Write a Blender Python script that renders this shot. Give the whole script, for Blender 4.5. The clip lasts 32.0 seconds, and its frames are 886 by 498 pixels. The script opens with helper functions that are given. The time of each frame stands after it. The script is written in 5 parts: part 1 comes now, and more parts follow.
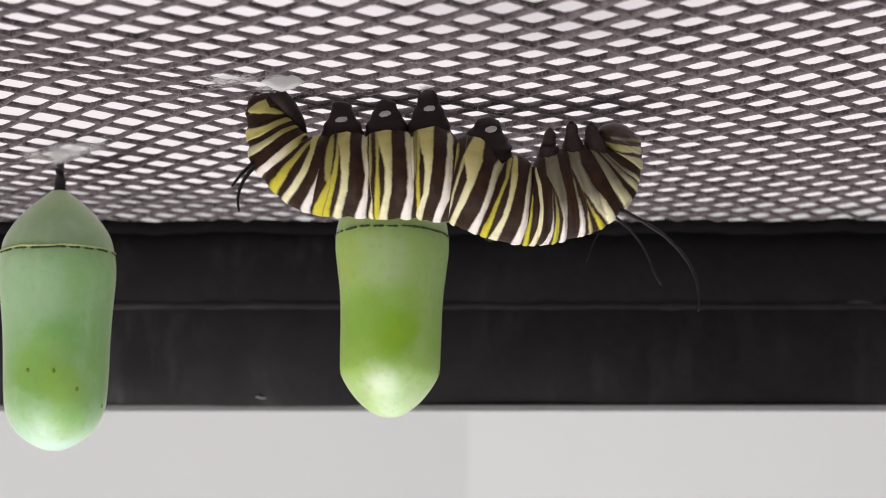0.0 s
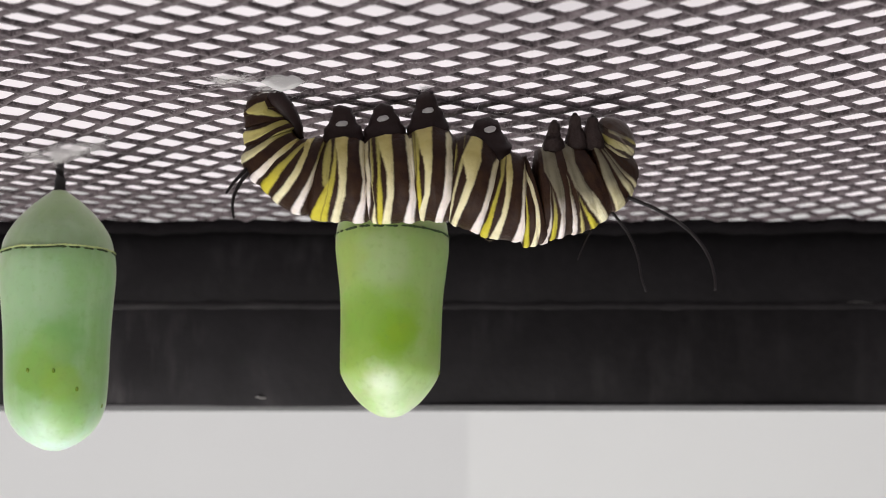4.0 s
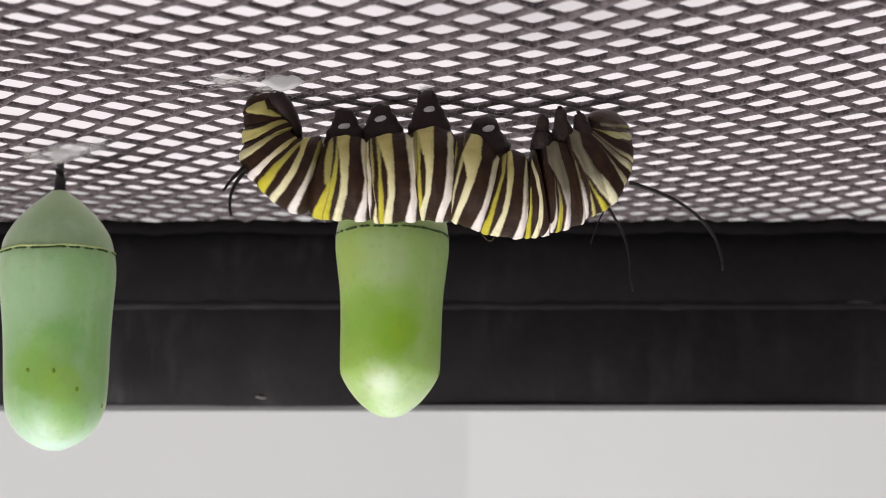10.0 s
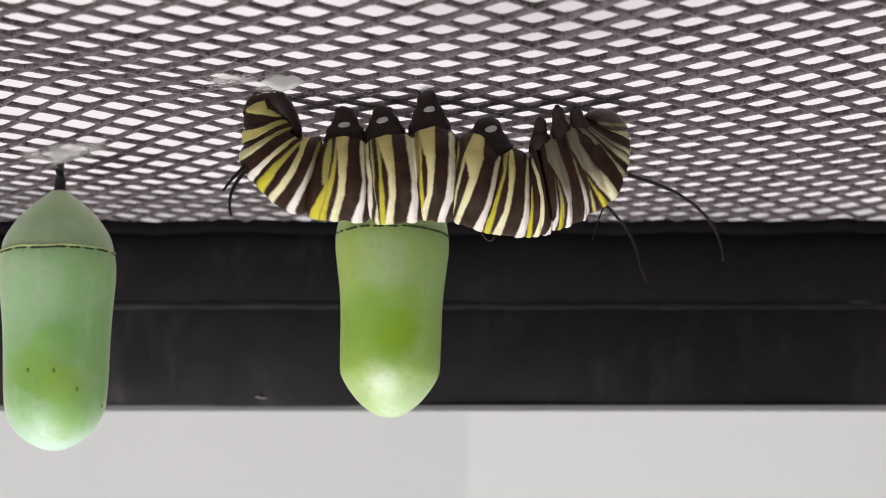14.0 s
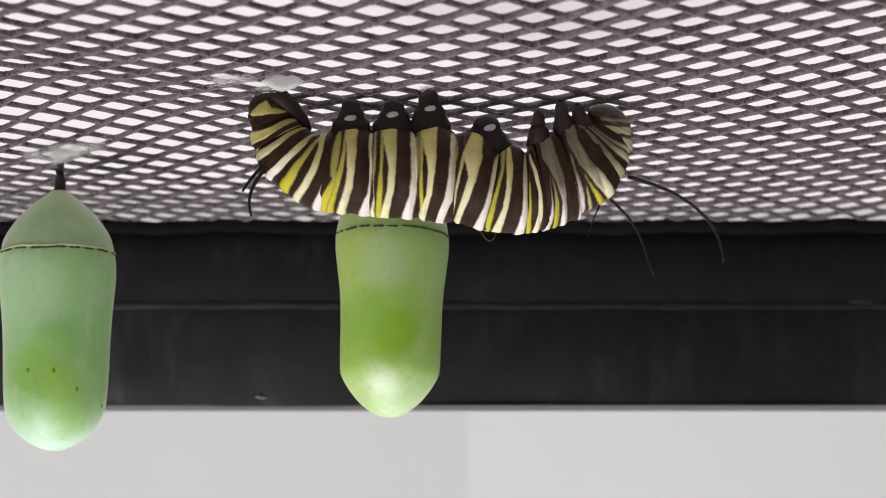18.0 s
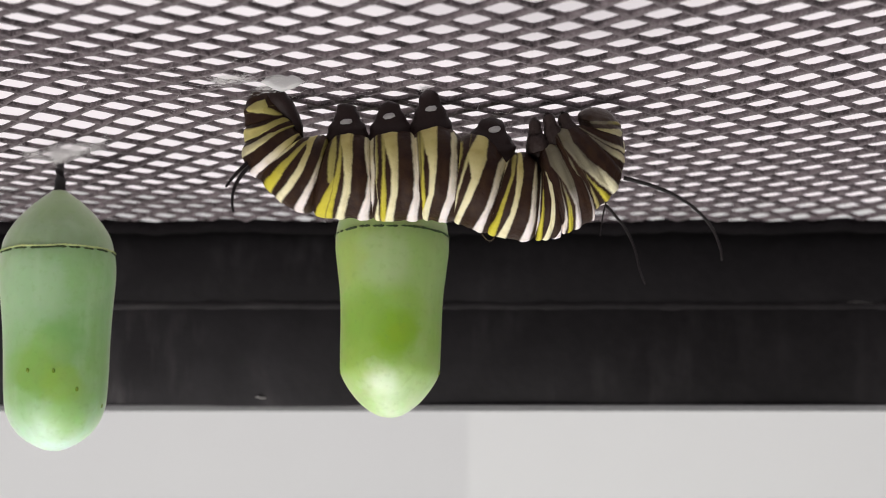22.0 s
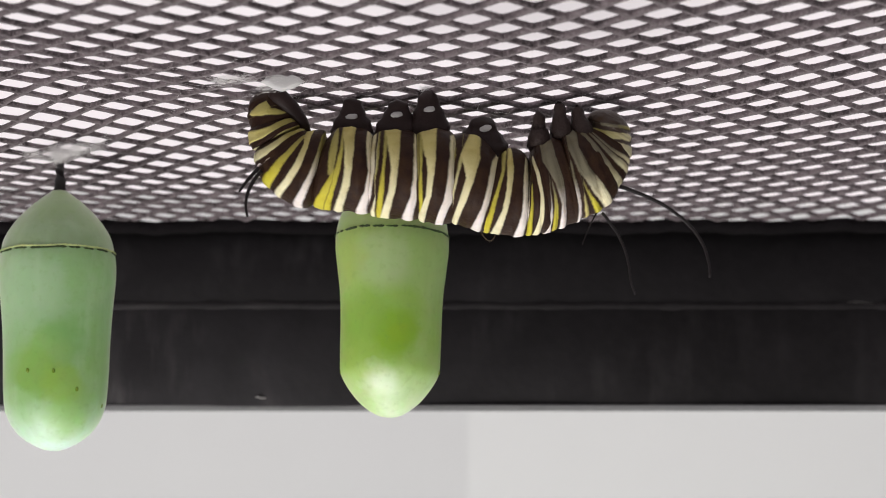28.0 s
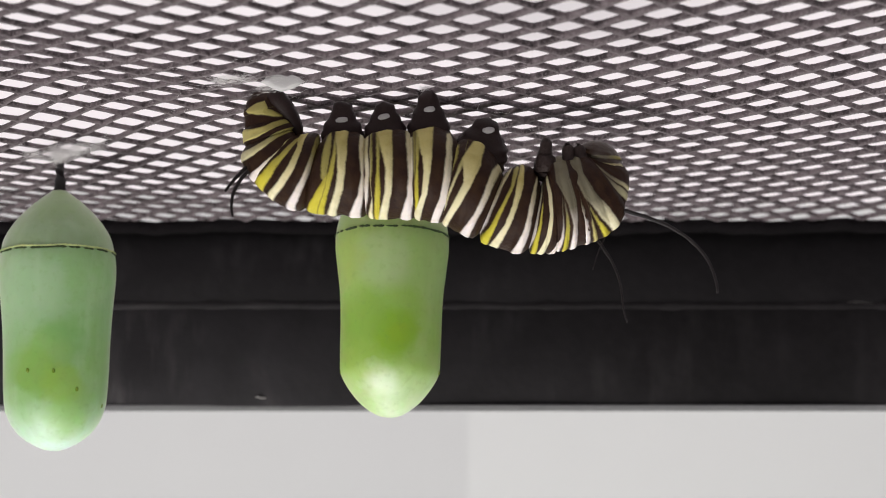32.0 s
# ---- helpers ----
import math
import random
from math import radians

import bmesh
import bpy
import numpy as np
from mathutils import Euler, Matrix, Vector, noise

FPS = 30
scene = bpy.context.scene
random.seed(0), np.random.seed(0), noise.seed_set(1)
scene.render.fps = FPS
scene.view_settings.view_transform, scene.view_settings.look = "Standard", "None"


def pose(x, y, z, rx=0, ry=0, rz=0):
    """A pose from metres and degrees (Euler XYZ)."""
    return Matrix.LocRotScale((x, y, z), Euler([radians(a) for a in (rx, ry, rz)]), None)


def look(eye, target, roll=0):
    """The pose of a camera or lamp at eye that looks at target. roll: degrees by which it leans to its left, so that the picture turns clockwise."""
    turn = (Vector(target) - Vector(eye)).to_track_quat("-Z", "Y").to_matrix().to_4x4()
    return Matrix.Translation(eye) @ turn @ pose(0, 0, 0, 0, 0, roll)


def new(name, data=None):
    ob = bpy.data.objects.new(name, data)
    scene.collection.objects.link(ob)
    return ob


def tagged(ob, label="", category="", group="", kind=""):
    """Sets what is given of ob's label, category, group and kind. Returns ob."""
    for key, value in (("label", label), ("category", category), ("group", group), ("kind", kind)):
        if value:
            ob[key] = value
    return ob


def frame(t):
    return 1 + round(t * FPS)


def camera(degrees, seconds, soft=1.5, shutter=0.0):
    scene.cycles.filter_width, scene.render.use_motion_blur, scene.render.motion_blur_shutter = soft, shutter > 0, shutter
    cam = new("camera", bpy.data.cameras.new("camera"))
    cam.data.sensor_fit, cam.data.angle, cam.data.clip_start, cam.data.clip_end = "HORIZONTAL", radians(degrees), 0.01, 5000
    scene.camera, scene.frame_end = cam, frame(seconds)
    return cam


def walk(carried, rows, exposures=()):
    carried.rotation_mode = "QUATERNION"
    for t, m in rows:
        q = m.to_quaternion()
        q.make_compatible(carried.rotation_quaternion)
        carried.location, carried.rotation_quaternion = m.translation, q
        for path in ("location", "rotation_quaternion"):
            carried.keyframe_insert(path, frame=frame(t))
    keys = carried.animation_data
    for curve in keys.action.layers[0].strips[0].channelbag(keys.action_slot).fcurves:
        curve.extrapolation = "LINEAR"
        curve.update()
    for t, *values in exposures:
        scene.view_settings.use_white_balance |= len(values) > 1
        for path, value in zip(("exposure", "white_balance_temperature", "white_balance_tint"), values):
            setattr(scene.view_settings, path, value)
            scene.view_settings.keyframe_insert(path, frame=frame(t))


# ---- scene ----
cam = camera(36, 32.0, soft=0.95)
cam.data.dof.use_dof, cam.data.dof.focus_distance, cam.data.dof.aperture_fstop = True, 0.129, 44
walk(cam, [(0, pose(0, 0, 0.25, 98, 0, 0)), (32, pose(0, 0, 0.25, 98, 0, 0))])

# ---- light: a bright, evenly lit white room, with fill lamps added out of view ----
world = bpy.data.worlds.new("room_light")
scene.world = world
world.use_nodes = True
world.node_tree.nodes["Background"].inputs[0].default_value = (0.92, 0.90, 0.90, 1)
world.node_tree.nodes["Background"].inputs[1].default_value = 0.17

# fill lamp added low in front to brighten undersides; no window there
lamp = bpy.data.lights.new("low_fill_light", "AREA")
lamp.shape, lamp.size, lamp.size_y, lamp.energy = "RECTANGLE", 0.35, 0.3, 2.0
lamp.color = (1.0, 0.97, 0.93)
low_fill_light = new("low_fill_light", lamp)
low_fill_light.matrix_world = look((-0.12, -0.03, -0.12), (0, 0.14, 0.26))

# unseen fill lamp, added to brighten the back walls
lamp = bpy.data.lights.new("wall_fill_lamp", "AREA")
lamp.shape, lamp.size, lamp.size_y, lamp.energy = "RECTANGLE", 0.5, 0.12, 0.50
lamp.color = (0.97, 1.0, 0.98)
wall_fill_lamp = new("wall_fill_lamp", lamp)
wall_fill_lamp.matrix_world = look((0.05, 0.26, -0.12), (0.03, 0.5, 0.22))

MM = 0.001


# ---- materials ----
class Nodes:
    """A small writer of node trees."""

    def __init__(self, name, rough=0.6, metal=0.0, spec=0.5):
        self.mat = bpy.data.materials.new(name)
        self.mat.use_nodes = True
        self.tree = self.mat.node_tree
        self.bsdf = self.tree.nodes["Principled BSDF"]
        self.put("Roughness", rough)
        self.put("Metallic", metal)
        self.put("Specular IOR Level", spec)

    def put(self, key, value):
        if hasattr(value, "is_linked"):
            self.tree.links.new(value, self.bsdf.inputs[key])
        else:
            self.bsdf.inputs[key].default_value = value

    def node(self, kind, **inputs):
        n = self.tree.nodes.new(kind)
        for key, value in inputs.items():
            self.feed(n.inputs[key.replace("_", " ")], value)
        return n

    def feed(self, socket, value):
        if hasattr(value, "is_linked"):
            self.tree.links.new(value, socket)
        else:
            socket.default_value = value

    def coords(self, kind="Object"):
        return self.node("ShaderNodeTexCoord").outputs[kind]

    def noise(self, scale, detail=3.0, vector=None):
        n = self.node("ShaderNodeTexNoise", Scale=scale, Detail=detail)
        self.feed(n.inputs["Vector"], vector if vector is not None else self.coords())
        return n.outputs["Fac"]

    def math(self, op, a, b=0.0):
        n = self.node("ShaderNodeMath")
        n.operation = op
        self.feed(n.inputs[0], a)
        self.feed(n.inputs[1], b)
        return n.outputs[0]

    def ramp(self, fac, stops):
        n = self.node("ShaderNodeValToRGB")
        self.feed(n.inputs[0], fac)
        e = n.color_ramp.elements
        while len(e) < len(stops):
            e.new(1.0)
        for item, (p, c) in zip(e, stops):
            item.position = p
            item.color = (*c, 1) if len(c) == 3 else c
        return n.outputs[0]

    def mix(self, fac, a, b):
        n = self.node("ShaderNodeMix")
        n.data_type = "RGBA"
        self.feed(n.inputs[0], fac)
        for socket, v in ((n.inputs[6], a), (n.inputs[7], b)):
            self.feed(socket, (*v, 1) if isinstance(v, tuple) and len(v) == 3 else v)
        return n.outputs[2]

    def stain(self, fac, a, b):
        c = self.mix(fac, a, b)
        c.node.blend_type = "MULTIPLY"
        return c

    def bump(self, height, strength, distance):
        n = self.node("ShaderNodeBump", Height=height, Strength=strength, Distance=distance)
        self.put("Normal", n.outputs[0])


def grey(v):
    return (v, v, v)


def step(n, value, lo, hi):
    """0 below lo, 1 above hi."""
    m = n.node("ShaderNodeMapRange")
    n.feed(m.inputs[0], value)
    m.inputs[1].default_value, m.inputs[2].default_value = lo, hi
    return m.outputs[0]


def mottled(name, dark, light, scale, rough=0.7, bump=0.3, depth=0.0002, fine=None, spec=0.4):
    """A plain surface with a coarse and a fine unevenness."""
    n = Nodes(name, rough, 0.0, spec)
    a, b = n.noise(scale, 4.0), n.noise(fine or scale * 7, 3.0)
    n.put("Base Color", n.mix(n.math("ADD", n.math("MULTIPLY", a, 0.6), n.math("MULTIPLY", b, 0.4)), dark, light))
    n.bump(b, bump, depth)
    return n.mat


BLACK = (0.023, 0.0102, 0.0078)
UMBER = (0.040, 0.020, 0.010)
YELLOW = (0.58, 0.51, 0.05)
LEMON = (0.56, 0.49, 0.19)
CREAM = (0.84, 0.78, 0.53)
WHITE = (0.88, 0.80, 0.78)


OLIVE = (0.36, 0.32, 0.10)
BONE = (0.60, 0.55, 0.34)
# thorax bands near the belly: own grey, deepened by painted shade
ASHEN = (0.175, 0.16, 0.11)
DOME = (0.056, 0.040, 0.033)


def skin(name, stripes, ground=BLACK, gloss=(0.5, 0.09)):
    """Banded caterpillar skin on a dark ground. stripes: (colour at the belly, often dimmed by painted shade, colour on
    the back, then rows of (height from back 0 to belly 1, start, end along the segment))."""
    n = Nodes(name, gloss[0], 0.0, gloss[1])
    uv = n.node("ShaderNodeSeparateXYZ", Vector=n.coords("UV"))
    slow = n.math("SUBTRACT", n.noise(420, 2.0), 0.5)
    wobble = n.math("SUBTRACT", n.noise(1300, 2.0), 0.5)
    ragged = n.math("SUBTRACT", n.noise(5200, 3.0), 0.5)
    jitter = n.math("ADD", n.math("MULTIPLY", slow, 0.05), n.math("ADD", n.math("MULTIPLY", wobble, 0.035), n.math("MULTIPLY", ragged, 0.034)))
    u = n.math("ADD", uv.outputs[0], jitter)
    v = n.math("ADD", uv.outputs[1], n.math("MULTIPLY", jitter, 0.6))
    worn = step(n, n.noise(900, 3.0), 0.35, 0.75)
    c = n.mix(worn, ground, UMBER)
    proud = None
    for belly, back, *rows in stripes:
        (v0, l0, r0), (v1, l1, r1) = rows[0], rows[-1]
        stops = [(h, ((l + 0.5) / 2, (r + 0.5) / 2, 0)) for h, l, r in rows]
        if v0 > 0.05:
            stops.insert(0, (v0 - 0.045, ((l0 + r0 + 1) / 4, (l0 + r0 + 1) / 4, 0)))
        if v1 < 0.96:
            stops.append((min(v1 + 0.045, 1.0), ((l1 + r1 + 1) / 4, (l1 + r1 + 1) / 4, 0)))
        edge = n.node("ShaderNodeSeparateXYZ", Vector=n.ramp(v, stops))
        place = n.math("MULTIPLY", n.math("ADD", u, 0.5), 0.5)
        inside = n.math("MINIMUM", n.math("SUBTRACT", place, edge.outputs[0]), n.math("SUBTRACT", edge.outputs[1], place))
        # stripes dim from back to belly: shade mixed into the skin's tones
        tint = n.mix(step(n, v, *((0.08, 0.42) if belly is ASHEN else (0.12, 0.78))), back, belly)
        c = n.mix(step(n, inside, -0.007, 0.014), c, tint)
        raised = step(n, inside, -0.012, 0.035)
        proud = raised if proud is None else n.math("MAXIMUM", proud, raised)
    c = n.stain(n.math("MULTIPLY", step(n, n.noise(560, 4.0), 0.48, 0.72), 0.45), c, (0.62, 0.55, 0.38))
    c = n.mix(n.math("MULTIPLY", n.noise(1500, 4.0), 0.16), c, (0.045, 0.03, 0.02))
    n.put("Base Color", c)
    n.put("Subsurface Weight", 0.12)
    n.put("Subsurface Radius", (0.0008, 0.0006, 0.0003))
    n.bump(n.math("ADD", proud, n.math("MULTIPLY", n.noise(1900, 4.0), 0.8)), 0.55, 0.0002)
    return n.mat


# the stripes of each segment, tail to head
STRIPES = {}
STRIPES[0] = [
    (OLIVE, LEMON, (0.14, 0.43, 0.61), (0.35, 0.3, 0.72), (0.57, 0.27, 0.78)),
    (OLIVE, OLIVE, (0.53, 0.53, 0.78), (0.7, 0.62, 0.86), (0.88, 0.82, 0.89)),
]
STRIPES[1] = [
    (OLIVE, LEMON, (0.04, 0.07, 0.73), (0.28, 0.23, 0.82), (0.52, 0.26, 0.71), (0.76, 0.07, 0.56), (1.0, -0.08, 0.45)),
    (OLIVE, BONE, (0.0, 1.03, 1.3), (0.24, 1.16, 1.3), (0.48, 1.07, 1.3), (0.72, 0.92, 1.29), (0.96, 0.94, 1.24)),
]
STRIPES[2] = [
    (OLIVE, BONE, (0.01, 0.02, 0.26), (0.25, 0.08, 0.33), (0.49, 0.04, 0.28), (0.73, -0.05, 0.2), (0.96, -0.05, 0.18)),
    (LEMON, WHITE, (0.01, 0.69, 0.92), (0.25, 0.73, 0.99), (0.5, 0.73, 1.05), (0.74, 0.7, 1.11), (0.99, 0.69, 0.86)),
]
STRIPES[3] = [
    (LEMON, WHITE, (0.0, -0.18, -0.06), (0.25, -0.18, -0.01), (0.5, -0.2, 0.05), (0.75, -0.27, 0.08), (0.99, -0.21, -0.04)),
    (OLIVE, YELLOW, (0.04, 0.12, 0.32), (0.25, 0.15, 0.35), (0.46, 0.17, 0.34), (0.67, 0.21, 0.38), (0.88, 0.26, 0.42)),
    (LEMON, CREAM, (0.01, 0.41, 0.55), (0.25, 0.51, 0.67), (0.5, 0.56, 0.74), (0.75, 0.54, 0.72), (0.99, 0.23, 0.56)),
    (OLIVE, WHITE, (0.04, 0.79, 0.96), (0.26, 0.9, 1.04), (0.49, 0.98, 1.11), (0.72, 1.03, 1.2), (0.95, 1.01, 1.18)),
    (OLIVE, OLIVE, (0.46, 1.24, 1.3), (0.59, 1.17, 1.3), (0.72, 1.14, 1.3), (0.85, 1.08, 1.29), (0.98, 1.03, 1.2)),
]
STRIPES[4] = [
    (OLIVE, OLIVE, (0.4, 0.17, 0.28), (0.53, 0.10, 0.27), (0.67, 0.07, 0.26), (0.8, 0.05, 0.23), (0.93, 0.02, 0.14)),
    (OLIVE, YELLOW, (0.0, -0.03, 0.31), (0.25, 0.12, 0.36), (0.47, 0.29, 0.41), (0.69, 0.30, 0.39), (0.91, 0.24, 0.29)),
    (UMBER, UMBER, (0.0, 0.17, 0.19), (0.14, 0.22, 0.24), (0.28, 0.27, 0.285)),
    (LEMON, CREAM, (0.0, 0.36, 0.52), (0.24, 0.47, 0.62), (0.48, 0.49, 0.65), (0.71, 0.39, 0.65), (0.95, 0.22, 0.58)),
    (BONE, WHITE, (0.0, 0.74, 0.95), (0.24, 0.91, 1.03), (0.48, 0.98, 1.08), (0.72, 0.93, 1.07), (0.96, 0.9, 1.05)),
]
STRIPES[5] = [
    (BONE, WHITE, (0.0, -0.3, -0.06), (0.25, -0.09, 0.03), (0.5, -0.02, 0.08), (0.75, -0.06, 0.06), (0.99, -0.09, 0.05)),
    (OLIVE, OLIVE, (0.42, 0.08, 0.12), (0.69, 0.1, 0.16), (0.96, 0.09, 0.14)),
    (CREAM, CREAM, (0.0, -0.01, 0.11), (0.08, 0.03, 0.11), (0.17, 0.08, 0.12)),
    (OLIVE, YELLOW, (0.04, 0.13, 0.25), (0.27, 0.17, 0.29), (0.5, 0.22, 0.29), (0.73, 0.24, 0.32), (0.96, 0.22, 0.34)),
    (LEMON, CREAM, (0.01, 0.21, 0.39), (0.26, 0.37, 0.52), (0.51, 0.42, 0.58), (0.75, 0.33, 0.6), (1.0, 0.21, 0.58)),
    (BONE, WHITE, (0.0, 0.65, 0.88), (0.24, 0.83, 0.98), (0.48, 0.89, 1.03), (0.72, 0.89, 1.06), (0.96, 0.88, 1.07)),
]
STRIPES[6] = [
    (OLIVE, OLIVE, (0.5, 0.05, 0.08), (0.75, 0.07, 0.12), (0.95, 0.08, 0.12)),
    (BONE, WHITE, (0.0, -0.3, -0.17), (0.23, -0.24, -0.03), (0.46, -0.13, 0.03), (0.69, -0.11, 0.06), (0.92, -0.12, 0.07)),
    (OLIVE, YELLOW, (0.09, 0.03, 0.15), (0.31, 0.05, 0.16), (0.54, 0.1, 0.16), (0.76, 0.12, 0.22), (0.99, 0.13, 0.22)),
    (LEMON, CREAM, (0.0, -0.08, 0.17), (0.25, 0.23, 0.39), (0.5, 0.3, 0.48), (0.75, 0.21, 0.51), (0.99, 0.15, 0.5)),
    (BONE, WHITE, (0.01, 0.5, 0.76), (0.24, 0.74, 0.97), (0.47, 0.8, 0.97), (0.71, 0.81, 0.96), (0.94, 0.78, 0.92)),
]
STRIPES[7] = [
    (OLIVE, OLIVE, (0.55, -0.06, 0.0), (0.75, -0.08, 0.07), (0.93, -0.1, 0.04)),
    (BONE, WHITE, (0.0, -0.3, -0.2), (0.24, -0.25, -0.03), (0.49, -0.2, -0.03), (0.73, -0.2, -0.04), (0.97, -0.23, -0.08)),
    (OLIVE, CREAM, (0.0, -0.16, -0.02), (0.18, -0.02, 0.04), (0.36, 0.02, 0.09), (0.54, 0.08, 0.15), (0.71, 0.14, 0.24)),
    (LEMON, CREAM, (0.0, 0.02, 0.2), (0.24, 0.19, 0.38), (0.48, 0.32, 0.52), (0.73, 0.15, 0.6), (0.97, 0.31, 0.54)),
    (BONE, WHITE, (0.0, 0.6, 0.89), (0.25, 0.8, 0.94), (0.5, 0.84, 0.97), (0.75, 0.84, 0.99), (0.99, 0.92, 1.04)),
]
STRIPES[8] = [
    (BONE, WHITE, (0.0, -0.3, -0.1), (0.25, -0.21, -0.05), (0.5, -0.18, -0.04), (0.75, -0.23, -0.02), (1.0, -0.12, 0.08)),
    (OLIVE, YELLOW, (0.0, -0.09, 0.15), (0.24, 0.05, 0.18), (0.48, 0.11, 0.22), (0.71, 0.19, 0.29), (0.95, 0.12, 0.28)),
    (LEMON, CREAM, (0.0, 0.19, 0.41), (0.25, 0.35, 0.5), (0.5, 0.4, 0.55), (0.75, 0.33, 0.55), (1.0, 0.28, 0.39)),
    (BONE, WHITE, (0.0, 0.73, 0.96), (0.24, 0.85, 1.02), (0.47, 0.85, 0.99), (0.71, 0.84, 0.99), (0.94, 0.88, 0.96)),
]
STRIPES[9] = [
    (BONE, WHITE, (0.0, -0.3, -0.07), (0.25, -0.3, 0.04), (0.5, -0.3, -0.01), (0.75, -0.3, -0.02), (1.0, -0.13, -0.08)),
    (OLIVE, YELLOW, (0.0, 0.01, 0.25), (0.15, -0.01, 0.23), (0.29, 0.08, 0.26), (0.44, 0.09, 0.23), (0.58, 0.08, 0.2)),
    (BONE, CREAM, (0.0, 0.27, 0.56), (0.22, 0.55, 0.78), (0.44, 0.65, 0.85), (0.66, 0.51, 0.78), (0.89, 0.18, 0.45)),
    (ASHEN, WHITE, (0.0, 0.68, 1.06), (0.12, 1.12, 1.26), (0.25, 1.25, 1.3), (0.37, 1.28, 1.31), (0.49, 1.29, 1.31)),
]
STRIPES[10] = [
    (ASHEN, WHITE, (0.0, -0.24, 0.05), (0.13, 0.08, 0.18), (0.25, 0.16, 0.21), (0.38, 0.19, 0.23), (0.51, 0.24, 0.27)),
    (ASHEN, YELLOW, (0.0, 0.12, 0.29), (0.12, 0.19, 0.35), (0.24, 0.26, 0.39), (0.35, 0.29, 0.38), (0.47, 0.3, 0.34)),
    (ASHEN, WHITE, (0.0, 0.35, 0.56), (0.24, 0.5, 0.64), (0.49, 0.38, 0.72), (0.73, 0.13, 0.65), (0.97, 0.18, 0.69)),
    (ASHEN, WHITE, (0.0, 0.91, 1.12), (0.15, 1.0, 1.15), (0.3, 1.01, 1.14), (0.45, 1.01, 1.11), (0.6, 1.01, 1.09)),
]
STRIPES[11] = [
    (ASHEN, WHITE, (0.0, -0.08, 0.09), (0.15, 0.0, 0.12), (0.3, 0.01, 0.11), (0.45, 0.01, 0.09), (0.6, 0.01, 0.08)),
    (ASHEN, LEMON, (0.01, 0.17, 0.27), (0.12, 0.18, 0.27), (0.22, 0.2, 0.25)),
    (ASHEN, YELLOW, (0.01, 0.41, 0.59), (0.18, 0.33, 0.42), (0.35, 0.24, 0.29)),
    (ASHEN, CREAM, (0.01, 0.64, 0.85), (0.25, 0.43, 0.73), (0.5, 0.2, 0.54), (0.75, 0.06, 0.45), (1.0, 0.16, 0.68)),
]
STRIPES[12] = [
    (ASHEN, BONE, (0.01, 0.09, 0.38), (0.23, 0.03, 0.33), (0.46, -0.05, 0.31), (0.68, 0.0, 0.31), (0.91, 0.04, 0.29)),
    (ASHEN, BONE, (0.01, 0.56, 0.71), (0.2, 0.48, 0.66), (0.39, 0.43, 0.60), (0.6, 0.40, 0.55), (0.82, 0.40, 0.52)),
    (ASHEN, BONE, (0.01, 0.75, 0.85), (0.2, 0.70, 0.80), (0.4, 0.62, 0.73), (0.65, 0.56, 0.66), (0.88, 0.58, 0.68)),
]
STRIPES[13] = [
    (BONE, BONE, (0.01, 0.0, 0.29), (0.23, -0.12, 0.2), (0.46, -0.22, 0.09), (0.69, -0.27, 0.0), (0.92, -0.26, -0.04)),
    (OLIVE, BONE, (0.07, 0.37, 0.60), (0.28, 0.28, 0.50), (0.5, 0.13, 0.38), (0.71, 0.03, 0.29), (0.92, 0.06, 0.23)),
    (ASHEN, OLIVE, (0.06, 0.70, 0.80), (0.3, 0.62, 0.74), (0.55, 0.50, 0.62), (0.75, 0.42, 0.52)),
]
leg_brown = mottled("leg_brown", (0.008, 0.0045, 0.004), (0.062, 0.043, 0.040), 750, 0.5, 0.8, 0.00015, 3000, 0.14)
leg_black = mottled("leg_black", (0.010, 0.0058, 0.0058), (0.036, 0.022, 0.021), 700, 0.5, 0.5, 0.0001, None, 0.16)
spot_white = mottled("spot_white", (0.22, 0.21, 0.215), (0.52, 0.50, 0.50), 900, 0.5, 0.3, 0.00008)
feeler_black = mottled("feeler_black", (0.007, 0.005, 0.006), (0.018, 0.014, 0.015), 1500, 0.5, 0.4, 0.00005, None, 0.2)
silk_felt = mottled("silk_felt", (0.72, 0.71, 0.72), (0.88, 0.87, 0.87), 1200, 0.7, 0.8, 0.0002)
silk_felt.node_tree.nodes["Principled BSDF"].inputs["Alpha"].default_value = 0.72
silk_white = mottled("silk_white", (0.72, 0.70, 0.70), (0.90, 0.88, 0.88), 900, 0.6, 0.5, 0.0001)
binding_black = mottled("binding_black", (0.004, 0.0036, 0.004), (0.018, 0.016, 0.0175), 500, 0.9, 0.8, 0.0004, 2600, 0.02)


